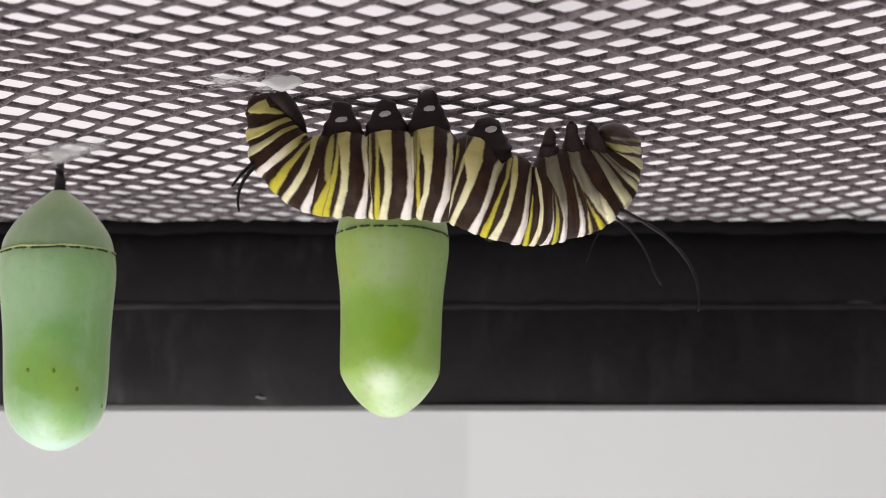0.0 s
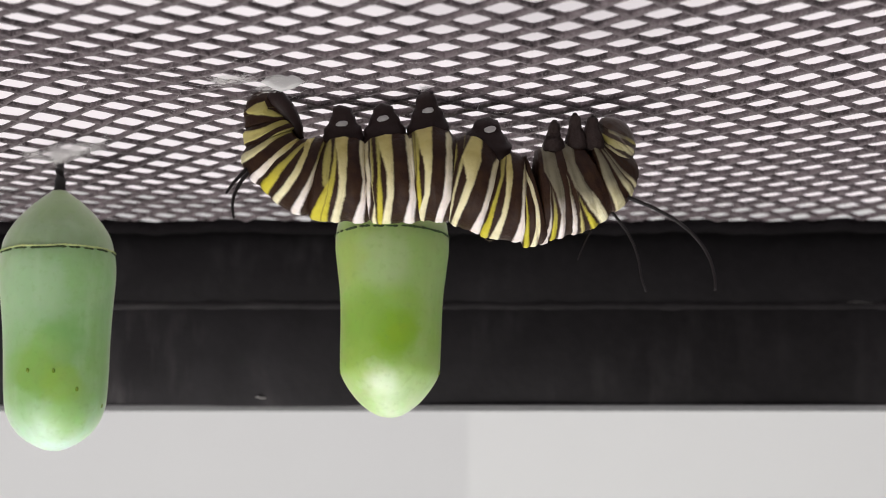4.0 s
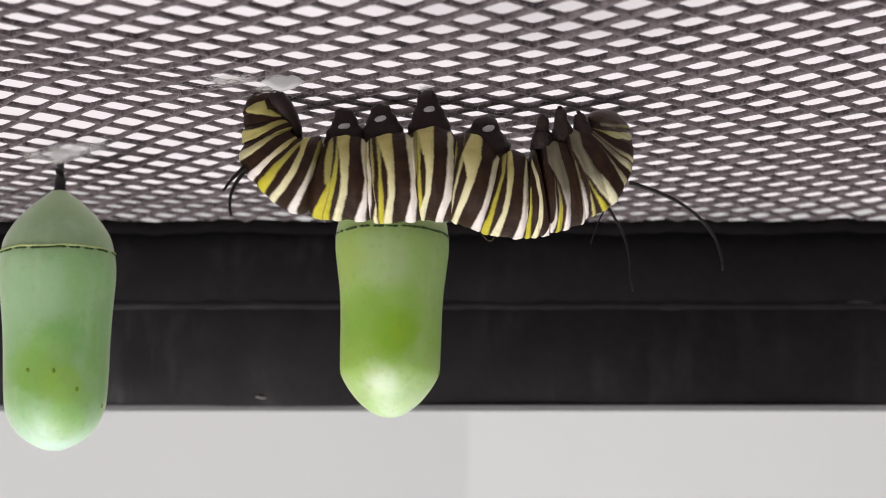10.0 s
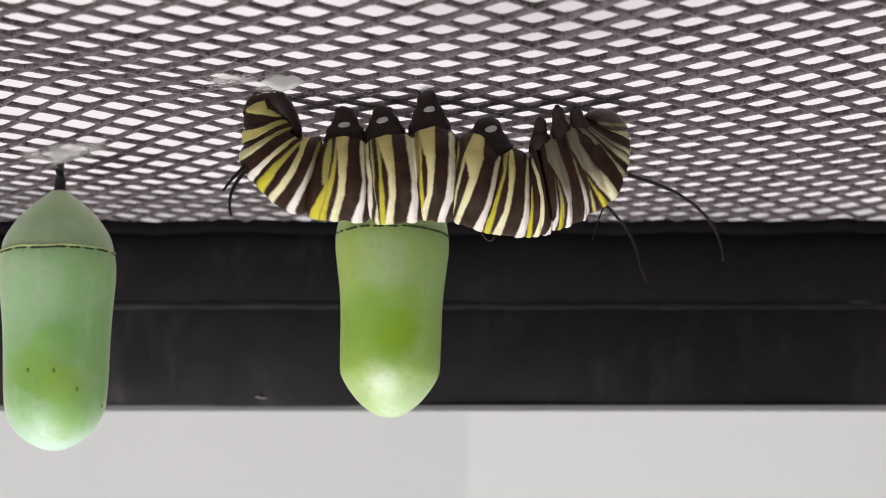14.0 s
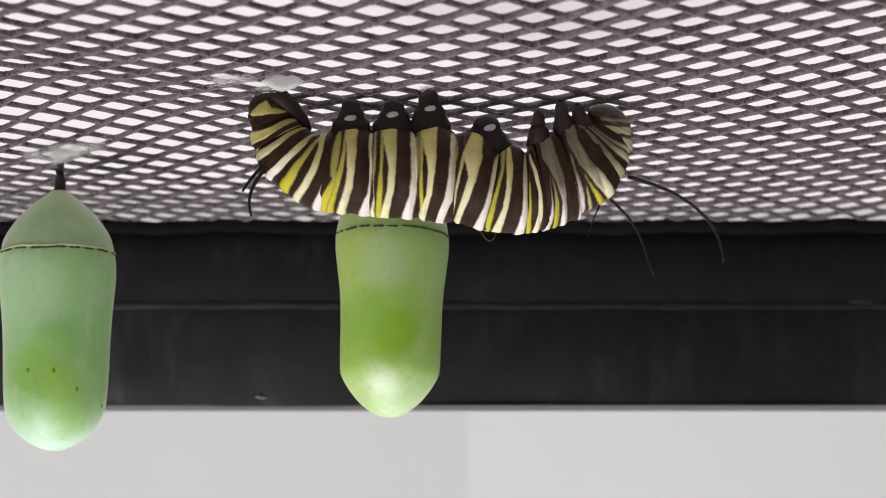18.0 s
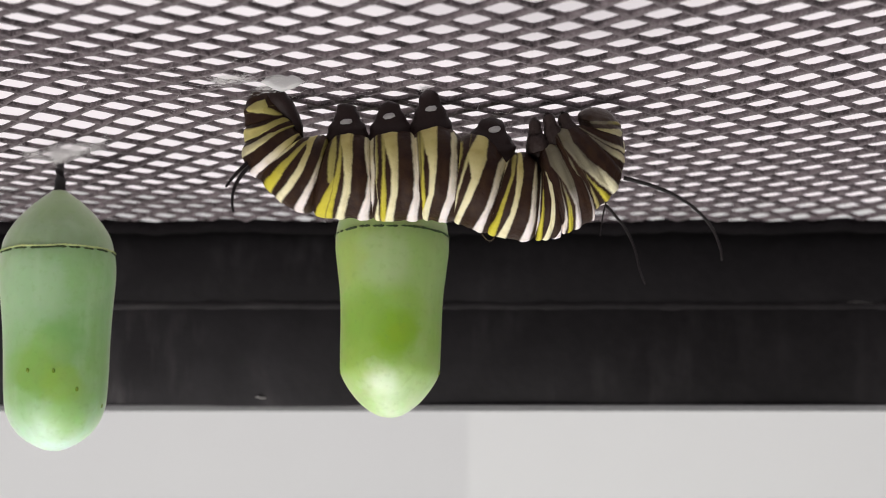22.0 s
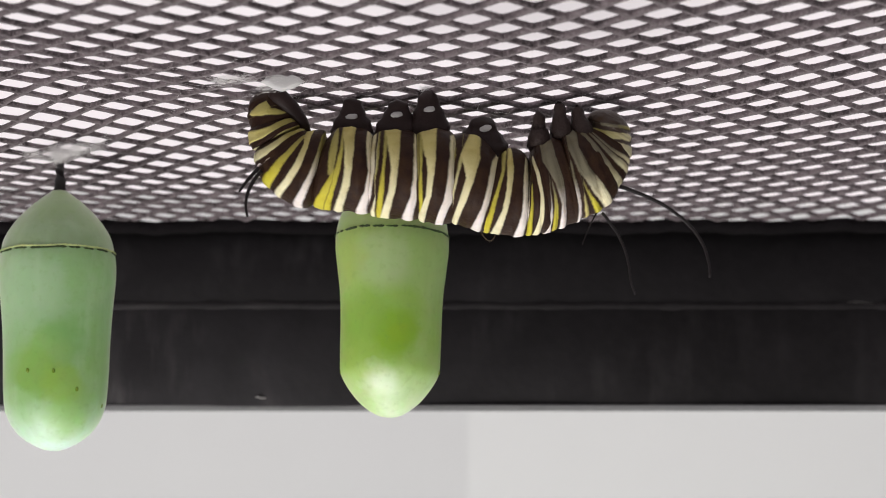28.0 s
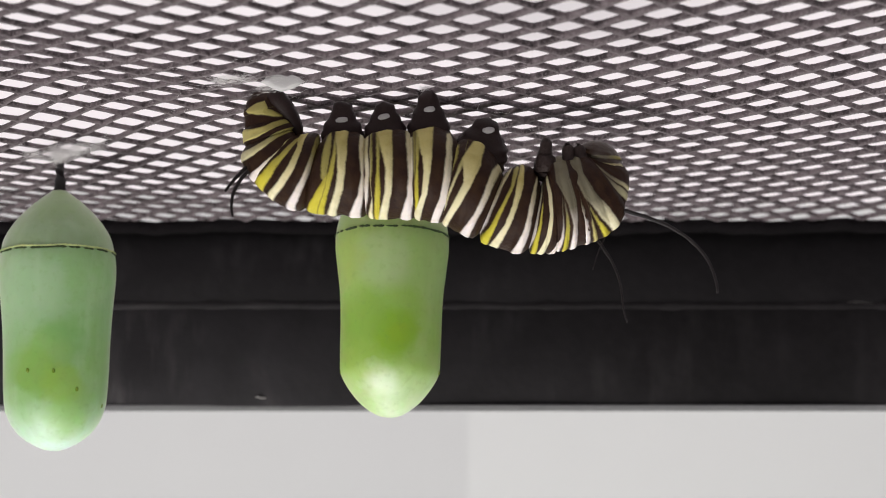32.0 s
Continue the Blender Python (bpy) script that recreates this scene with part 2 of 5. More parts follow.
def scuffed(name, dark, light, mark, spread, patch, lit_tone, stain=None):
    """Black vinyl with greyish rubbed marks, drawn out along z, in patches of its own; paler towards one end, a painted
    falloff of light.
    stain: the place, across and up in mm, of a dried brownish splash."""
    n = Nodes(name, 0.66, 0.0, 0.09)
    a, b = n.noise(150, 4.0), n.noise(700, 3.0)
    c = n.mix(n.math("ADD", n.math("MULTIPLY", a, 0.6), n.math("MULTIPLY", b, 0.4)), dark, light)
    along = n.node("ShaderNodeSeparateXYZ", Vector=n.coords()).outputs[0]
    # light's falloff painted in: vinyl pales towards -x, where scuffs also gather
    lit_end = step(n, n.math("ADD", along, n.math("MULTIPLY", n.math("SUBTRACT", n.noise(40, 3.0), 0.5), 0.04)), 0.03, -0.03)
    c = n.mix(n.math("MULTIPLY", lit_end, n.math("MULTIPLY", n.noise(120, 4.0), 1.3)), c, lit_tone)
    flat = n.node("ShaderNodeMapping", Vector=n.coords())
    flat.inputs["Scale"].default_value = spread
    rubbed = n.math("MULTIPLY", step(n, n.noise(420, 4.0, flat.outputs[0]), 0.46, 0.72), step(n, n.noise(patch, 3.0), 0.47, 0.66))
    c = n.mix(n.math("MULTIPLY", rubbed, n.math("ADD", n.math("MULTIPLY", lit_end, 0.88), 0.12)), c, mark)
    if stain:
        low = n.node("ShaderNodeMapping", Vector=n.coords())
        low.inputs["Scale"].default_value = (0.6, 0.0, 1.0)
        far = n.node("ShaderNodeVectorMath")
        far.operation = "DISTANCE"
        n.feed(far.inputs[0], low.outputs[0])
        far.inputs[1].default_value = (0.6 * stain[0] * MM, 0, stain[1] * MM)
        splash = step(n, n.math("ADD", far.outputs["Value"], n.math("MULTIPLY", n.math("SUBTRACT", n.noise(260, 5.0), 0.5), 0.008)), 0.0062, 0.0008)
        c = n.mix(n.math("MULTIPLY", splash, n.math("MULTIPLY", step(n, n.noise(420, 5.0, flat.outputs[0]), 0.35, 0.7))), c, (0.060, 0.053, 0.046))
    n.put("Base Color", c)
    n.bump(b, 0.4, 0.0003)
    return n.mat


hem_black = scuffed("hem_black", (0.003, 0.0027, 0.0032), (0.018, 0.0161, 0.0178), (0.036, 0.033, 0.036), (1.0, 1.0, 0.4), 60, (0.0145, 0.0132, 0.0148))
# lower band: more of the painted light, beside its scuffs
hem_worn_lit = scuffed("hem_worn_lit", (0.003, 0.0028, 0.0031), (0.022, 0.020, 0.0215), (0.075, 0.070, 0.073), (1.0, 1.0, 0.22), 55, (0.034, 0.032, 0.035), (4.5, 1.6))
hem_piping = scuffed("hem_piping", (0.003, 0.003, 0.003), (0.030, 0.027, 0.029), (0.07, 0.065, 0.067), (0.35, 1.0, 1.0), 70, (0.03, 0.028, 0.03))
hem_edge = mottled("hem_edge", (0.17, 0.175, 0.18), (0.27, 0.272, 0.275), 200, 0.7, 0.3, 0.0001)
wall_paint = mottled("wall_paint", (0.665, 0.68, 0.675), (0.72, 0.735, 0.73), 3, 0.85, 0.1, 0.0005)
# same paint darkened for the left wall: its shade is painted in
wall_shade = mottled("wall_paint_shaded", (0.62, 0.633, 0.633), (0.685, 0.698, 0.698), 5, 0.85, 0.1, 0.0005)
# no lamp: emission stands in for the bright room above the mesh
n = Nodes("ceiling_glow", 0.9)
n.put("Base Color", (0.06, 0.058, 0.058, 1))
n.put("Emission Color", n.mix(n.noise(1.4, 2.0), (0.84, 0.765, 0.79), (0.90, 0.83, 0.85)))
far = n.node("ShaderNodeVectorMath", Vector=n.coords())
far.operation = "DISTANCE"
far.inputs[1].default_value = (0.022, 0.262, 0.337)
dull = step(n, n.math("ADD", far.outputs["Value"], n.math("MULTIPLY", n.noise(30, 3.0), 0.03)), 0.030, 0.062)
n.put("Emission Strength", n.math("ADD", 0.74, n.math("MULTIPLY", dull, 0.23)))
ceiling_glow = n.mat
n = Nodes("net_fibre", 0.7, 0.0, 0.3)
a, b = n.noise(560, 3.0), n.noise(3200, 3.0)
c = n.mix(step(n, a, 0.36, 0.62), (0.036, 0.027, 0.0295), (0.150, 0.120, 0.130))
n.put("Base Color", n.mix(n.math("MULTIPLY", step(n, b, 0.48, 0.70), 0.5), c, (0.28, 0.24, 0.255)))
n.bump(n.noise(2200, 4.0), 0.9, 0.0003)
net_fibre = n.mat
knot_fuzz = mottled("knot_fuzz", (0.04, 0.031, 0.034), (0.30, 0.262, 0.275), 520, 0.85, 0.9, 0.0003, 2200, 0.15)


def chrysalis_shell(name, low, high, cool, patches, seam):
    """Waxy, translucent jade green; yellower low on the wing cases, paler at the tip, where its highlight is painted
    in. low, high: heights in metres.
    """
    n = Nodes(name, 0.42, 0.0, 0.42)
    xyz = n.node("ShaderNodeSeparateXYZ", Vector=n.coords())
    wob = n.math("MULTIPLY", n.math("SUBTRACT", n.noise(160, 3.0), 0.5), 0.006)
    h = step(n, n.math("ADD", xyz.outputs[2], wob), low, high)
    # first two hues: the tip, whitened as a painted highlight
    if cool:
        hues = ((0.66, 0.83, 0.76), (0.52, 0.73, 0.55), (0.31, 0.54, 0.20), (0.24, 0.45, 0.12), (0.24, 0.46, 0.16), (0.27, 0.47, 0.20), (0.26, 0.44, 0.19), (0.25, 0.36, 0.165))
    else:
        hues = ((0.70, 0.80, 0.62), (0.52, 0.68, 0.36), (0.36, 0.54, 0.13), (0.29, 0.48, 0.08), (0.32, 0.50, 0.13), (0.36, 0.51, 0.19), (0.35, 0.48, 0.18), (0.30, 0.39, 0.17))
    c = n.ramp(h, list(zip((0.0, 0.08, 0.17, 0.29, 0.42, 0.56, 0.80, 1.0), hues)))
    flank = n.math("ADD", xyz.outputs[0], n.math("MULTIPLY", n.math("SUBTRACT", n.noise(130, 3.0), 0.5), 0.008))
    if cool:
        c = n.mix(n.math("MULTIPLY", step(n, flank, 0.0005, 0.0045), 0.4), c, (0.25, 0.50, 0.15))
    else:
        c = n.mix(n.math("MULTIPLY", step(n, flank, 0.0005, -0.0048), 0.55), c, (0.40, 0.55, 0.05))
        c = n.mix(n.math("MULTIPLY", step(n, flank, 0.001, 0.005), 0.35), c, (0.33, 0.54, 0.10))
    long = n.node("ShaderNodeMapping", Vector=n.coords())
    long.inputs["Scale"].default_value = (1.0, 1.0, 0.16)
    streak = n.noise(520, 4.0, long.outputs[0])
    veil = (0.50, 0.66, 0.43) if cool else (0.46, 0.63, 0.25)
    c = n.mix(n.math("MULTIPLY", step(n, streak, 0.50, 0.74), 0.32), c, veil)
    c = n.mix(n.math("MULTIPLY", step(n, streak, 0.50, 0.28), 0.22), c, (0.20, 0.40, 0.08))
    cap = step(n, n.math("ADD", xyz.outputs[2], n.math("MULTIPLY", wob, 0.02)), seam - 0.00005, seam + 0.00025)
    c = n.mix(n.math("MULTIPLY", cap, 0.62), c, (0.25, 0.31, 0.19) if cool else (0.34, 0.43, 0.18))
    vein = n.noise(75, 5.0)
    c = n.mix(n.math("MULTIPLY", step(n, vein, 0.42, 0.72), 0.35), c, (0.32, 0.52, 0.07))
    c = n.mix(n.math("MULTIPLY", n.noise(420, 3.0), 0.18), c, veil)
    c = n.mix(n.math("MULTIPLY", step(n, n.noise(210, 5.0), 0.50, 0.78), 0.42), c, veil)
    for angle, z, reach, hue, much in patches:
        spot = (5.4 * math.cos(radians(angle)) * MM, 5.4 * math.sin(radians(angle)) * MM, -z * MM)
        far = n.node("ShaderNodeVectorMath")
        far.operation = "DISTANCE"
        n.feed(far.inputs[0], n.coords())
        far.inputs[1].default_value = spot
        ragged = n.math("ADD", far.outputs["Value"], n.math("MULTIPLY", n.math("SUBTRACT", n.noise(330, 3.0), 0.5), reach * 1.1 * MM))
        c = n.mix(n.math("MULTIPLY", step(n, ragged, reach * MM, reach * 0.6 * MM), much), c, hue)
    c = n.mix(n.math("MULTIPLY", step(n, n.noise(1400, 3.0), 0.55, 0.80), 0.25), c, (0.16, 0.30, 0.06))
    n.put("Base Color", c)
    n.put("Coat Weight", 0.22)
    n.put("Coat Roughness", 0.38)
    n.put("Subsurface Weight", 0.6)
    n.put("Subsurface Radius", (0.0018, 0.0034, 0.0011))
    n.put("Subsurface Scale", 1.0)
    n.put("Sheen Weight", 0.35 if cool else 0.1)
    n.put("Sheen Roughness", 0.45)
    n.bump(n.math("ADD", n.noise(380, 4.0), n.math("MULTIPLY", streak, 0.6)), 0.2, 0.0003)
    return n.mat


seam_dark = mottled("seam_dark", (0.012, 0.025, 0.008), (0.05, 0.09, 0.02), 900, 0.6)
seam_gold = mottled("seam_gold", (0.40, 0.50, 0.18), (0.60, 0.66, 0.30), 900, 0.35)
gold_dot = mottled("gold_dot", (0.07, 0.15, 0.015), (0.30, 0.42, 0.05), 2600, 0.25)
stem_black = mottled("stem_black", (0.010, 0.009, 0.009), (0.035, 0.030, 0.030), 900, 0.4)


# ---- builders ----
def part(name, bm, material, parent=None, label="", smooth=True):
    mesh = bpy.data.meshes.new(name)
    bmesh.ops.recalc_face_normals(bm, faces=bm.faces)
    bm.to_mesh(mesh)
    bm.free()
    for p in mesh.polygons:
        p.use_smooth = smooth
    mesh.materials.append(material)
    ob = new(name, mesh)
    ob.parent = parent
    if label:
        tagged(ob, label)
    return ob


def box(size, at=(0, 0, 0), bevel=0.0):
    bm = bmesh.new()
    bmesh.ops.create_cube(bm, size=1.0, matrix=Matrix.Translation(at) @ Matrix.Diagonal((*size, 1)))
    if bevel:
        bmesh.ops.bevel(bm, geom=bm.edges[:], offset=bevel, segments=3, affect="EDGES", profile=0.6)
    return bm


def rings(bm, loops, close=True):
    """Skin a run of vertex rings, closed at both ends."""
    n = len(loops[0])
    for a, b in zip(loops, loops[1:]):
        for k in range(n):
            bm.faces.new((a[k], a[(k + 1) % n], b[(k + 1) % n], b[k]))
    if close:
        bm.faces.new(loops[0])
        bm.faces.new(loops[-1][::-1])


def tube(points, radii, sides=8):
    """A tapered tube along points."""
    bm = bmesh.new()
    loops = []
    for k, p in enumerate(points):
        p = Vector(p)
        way = (Vector(points[min(k + 1, len(points) - 1)]) - Vector(points[max(k - 1, 0)])).normalized()
        q = way.to_track_quat("Z", "Y")
        loops.append([bm.verts.new(p + q @ Vector((math.cos(a) * radii[k], math.sin(a) * radii[k], 0)))
                      for a in (2 * math.pi * j / sides for j in range(sides))])
    rings(bm, loops)
    return bm


def lathe(profile, sides=48, wave=None):
    """A solid of revolution about z from (radius, height) pairs, with a bulge at each angle by wave(angle, height)."""
    bm = bmesh.new()
    loops = []
    for r, z in profile:
        loops.append([bm.verts.new((r * math.cos(a) * (1 + (wave(a, z) if wave else 0)), r * math.sin(a) * (1 + (wave(a, z) if wave else 0)), z))
                      for a in (2 * math.pi * j / sides for j in range(sides))])
    rings(bm, loops)
    return bm


def eased(pairs, steps):
    """Pairs of numbers, smoothly filled in between."""
    xs, ys = np.array(pairs, float).T
    order = np.argsort(xs)
    xs, ys = xs[order], ys[order]
    slope = np.gradient(ys, xs)
    out = []
    for x in xs[0] + (xs[-1] - xs[0]) * (0.5 - 0.5 * np.cos(np.linspace(0, math.pi, steps))):
        k = min(max(int(np.searchsorted(xs, x)) - 1, 0), len(xs) - 2)
        w = xs[k + 1] - xs[k]
        s = (x - xs[k]) / w
        y = ((1 + 2 * s) * (1 - s) ** 2 * ys[k] + s * (1 - s) ** 2 * w * slope[k]
             + s * s * (3 - 2 * s) * ys[k + 1] + s * s * (s - 1) * w * slope[k + 1])
        out.append((float(x), float(y)))
    return out


# ---- the setting: black mesh roof of the cage, its hem, the wall behind ----
def sag(x, y):
    """How far the cloth hangs off its plane, in mm, at x, y in mm: a slow wave, and a few dents in its slack corner."""
    x, y = min(max(x, -52), 52), min(max(y, 98), 178)
    dents = ((-0.04, -0.35, -0.1, -0.02, -0.06), (-0.05, 0.09, -0.13, 0.08, 0.01), (0.05, 0.53, 0.23, 0.0, -0.05),
             (-0.3, 0.3, 0.43, 0.29, 0.05), (-0.08, -0.16, 0.35, 0.07, 0.21), (-0.13, -0.12, 0.1, 0.28, 0.17))
    slack = sum(c * math.exp(-((x + 48 - 10 * a) / 8) ** 2 - ((y - 106 - 8 * b) / 6.5) ** 2) for b, row in enumerate(dents) for a, c in enumerate(row))
    x, y = x / 50, (y - 137) / 35
    rows = ((1.01, 0.85, -0.58, -0.74, 0.55, 1.34, -0.06, -0.86), (-0.1, -0.08, 1.2, -0.49, -1.48, 0.16, 0.72), (0.12, -2.29, 1.6, 0.83, -1.59, 0.95),
            (0.96, -0.44, -0.4, 0.49, -0.44), (1.08, 1.19, 0.12, -1.71), (-0.13, 0.43, -0.18), (-1.2, 1.03), (-0.05,))
    return slack + sum(c * x ** a * y ** b for a, row in enumerate(rows) for b, c in enumerate(row))


def cloth(i, j):
    """The place, in metres, of a point of the net: i, j count half meshes across and away."""
    a, b = min(max(i, -19), 20) / 20, min(max(j, -6), 30) / 20
    t = (b, a * b, b * b, a * a, a ** 3, a * a * b, a * b * b, b ** 3)
    x = 0.067 + 2.515 * i + sum(c * v for c, v in zip((1.554, -1.262, -1.037, 0.233, 0.922, 0.569, 1.028, 0.687), t))
    t = (a,) + t[1:]
    y = 111.482 + 2.0623 * j + sum(c * v for c, v in zip((-0.398, 1.079, 2.695, -0.943, 1.627, 2.664, -0.945, -0.133), t))
    return Vector((x, y, 281.3 - 0.0852 * (y - 125.9) + sag(x, y))) * MM


def net():
    """The knotted net: flattened strands between the nodes round every opening, each with a paler rubbed ridge, and a fuzzy knot at every node."""
    verts, faces = [], []
    rubbed = []
    sides = 6
    rng = random.Random(4)

    def cord(p, q, wide, high, drop=0.0, steps=((-0.05, 1.55), (0.14, 1.16), (0.5, 0.9), (0.86, 1.16), (1.05, 1.55))):
        way = (q - p).normalized()
        across = way.cross(Vector((0, 0, 1))).normalized()
        up = across.cross(way)
        base = len(verts)
        for s, grow in steps:
            c = p.lerp(q, s) - up * drop
            for k in range(sides):
                an = 2 * math.pi * (k + 0.5) / sides
                verts.append(c + across * (math.cos(an) * wide * grow * rng.uniform(0.93, 1.07)) + up * (math.sin(an) * high * (0.45 + 0.55 * grow)))
        for r in range(4):
            for k in range(sides):
                a, b = base + r * sides + k, base + r * sides + (k + 1) % sides
                faces.append((a, b, b + sides, a + sides))

    places = []
    for i in range(-32, 33):
        for j in range(-10, 37):
            if (i + j) % 2 == 0:
                continue
            here = cloth(i, j)
            if here.y < 0.1785:
                places.append(here)
            for di in (-1, 1):
                there = cloth(i + di, j + 1)
                if max(here.y, there.y) > 0.1795:
                    continue
                worn = min(max(0.5 + here.x / 0.09, 0), 1)
                wide, high = (0.24 + 0.02 * worn) * MM * rng.uniform(0.85, 1.15), (0.285 + 0.03 * worn + 0.010 * math.exp(-((here.x - 0.011) / 0.018) ** 2)) * MM
                skew = 1 - 0.05 * di
                wide, high = wide * skew, high * skew
                cord(here, there, wide, high)
                rubbed.append((here, there, wide, high))
    strands = len(faces)
    for p, q, wide, high in rubbed:
        cord(p, q, wide * 0.58 * rng.uniform(0.8, 1.15), high * 0.42, high * 0.66, ((-0.05, 1.9), (0.14, 1.25), (0.5, 0.8), (0.86, 1.25), (1.05, 1.9)))
    for here in places:
        base = len(verts)
        size = rng.uniform(0.75, 1.15)
        shift = Vector((rng.gauss(0, 0.07), rng.gauss(0, 0.05), rng.uniform(-0.16, -0.06))) * MM
        for r, z in ((0.25, -0.20), (0.85, -0.12), (1.0, 0.04), (0.6, 0.16)):
            for k in range(8):
                an = 2 * math.pi * k / 8
                w = rng.uniform(0.75, 1.25) * size
                verts.append(here + shift + Vector((math.cos(an) * r * 0.42 * w, math.sin(an) * r * 0.32 * w, z * size)) * MM)
        faces.append(tuple(range(base + 7, base - 1, -1)))
        for r in range(3):
            for k in range(8):
                a, b = base + r * 8 + k, base + r * 8 + (k + 1) % 8
                faces.append((a, b, b + 8, a + 8))
    mesh = bpy.data.meshes.new("ceiling_net")
    mesh.from_pydata(verts, [], faces)
    for n, p in enumerate(mesh.polygons):
        p.use_smooth = True
        p.material_index = int(n >= strands)
    mesh.materials.append(net_fibre)
    mesh.materials.append(knot_fuzz)
    return tagged(new("ceiling_net", mesh), "black knotted diamond mesh cloth roof of a rearing cage", "mesh ceiling", kind="structure")


net()

hem = tagged(new("cage_hem"), "wide black vinyl hem band along the cage's upper edge", "cage trim", kind="structure")
hem.location = (0, 0.1765, 0.25365)


def hem_wave(x):
    return 0.0003 * math.sin(x * 61) + 0.0002 * math.sin(x * 143 + 1)


def hem_band(name, low, high, thick, vinyl, label=""):
    bm = bmesh.new()
    loops = []
    for k in range(61):
        x = -0.15 + 0.3 * k / 60
        dy = hem_wave(x)
        dz = 0.0001 * math.sin(x * 97 + low * 900)
        r = 0.00025
        loops.append([bm.verts.new((x, dy + a, dz + b)) for a, b in
                      ((r, low), (thick, low), (thick, high), (r, high), (0, high - r), (0, (low + high) / 2), (0, low + r))])
    rings(bm, loops)
    return part(name, bm, vinyl, hem, label)


hem_band("upper_band", 0.0137, 0.0242, 0.004, hem_black)
hem_band("lower_band", 0.0008, 0.0136, 0.0035, hem_worn_lit, "scuffed black vinyl strip")
wale = [-0.15 + 0.3 * k / 400 for k in range(401)]
part("piping", tube([(x, hem_wave(x) + 0.0004, 0.0137 + 0.0001 * noise.noise(Vector((x * 160, 0, 0)))) for x in wale],
                    [(0.62 + 0.16 * noise.noise(Vector((x * 320, 5, 0))) + 0.08 * noise.noise(Vector((x * 1100, 9, 0)))) * MM for x in wale], 10), hem_piping, hem)
part("binding", tube([(-0.15 + 0.3 * k / 120, -0.0008 + 0.0002 * math.sin(k * 1.3), 0.0240 + 0.0002 * math.sin(k * 0.8) + 0.00012 * math.sin(k * 2.9)) for k in range(121)], [0.0009] * 121, 10), binding_black, hem, "rolled black cloth binding")
part("edge_strip", box((0.3, 0.003, 0.0008), (0, 0.0014, 0.0005), 0.0002), hem_edge, hem, "thin grey edge strip")

# stand-in surroundings: two back walls that meet in a corner, a glowing panel for the ceiling, an unseen floor
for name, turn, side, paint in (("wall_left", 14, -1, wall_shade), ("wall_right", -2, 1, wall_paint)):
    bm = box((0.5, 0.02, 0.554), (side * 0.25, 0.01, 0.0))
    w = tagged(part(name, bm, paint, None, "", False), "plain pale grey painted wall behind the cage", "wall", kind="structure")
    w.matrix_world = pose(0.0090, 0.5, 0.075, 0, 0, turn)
tagged(part("ceiling", box((1.0, 0.9, 0.012), (0, 0.08, 0.3425)), ceiling_glow, None, "", False), "self-glowing white panel standing in for the bright ceiling", "ceiling", kind="structure")
tagged(part("floor", box((1.0, 0.9, 0.02), (0, 0.08, -0.212)), wall_paint, None, "", False), "plain white surface below the cage", "floor", kind="structure")


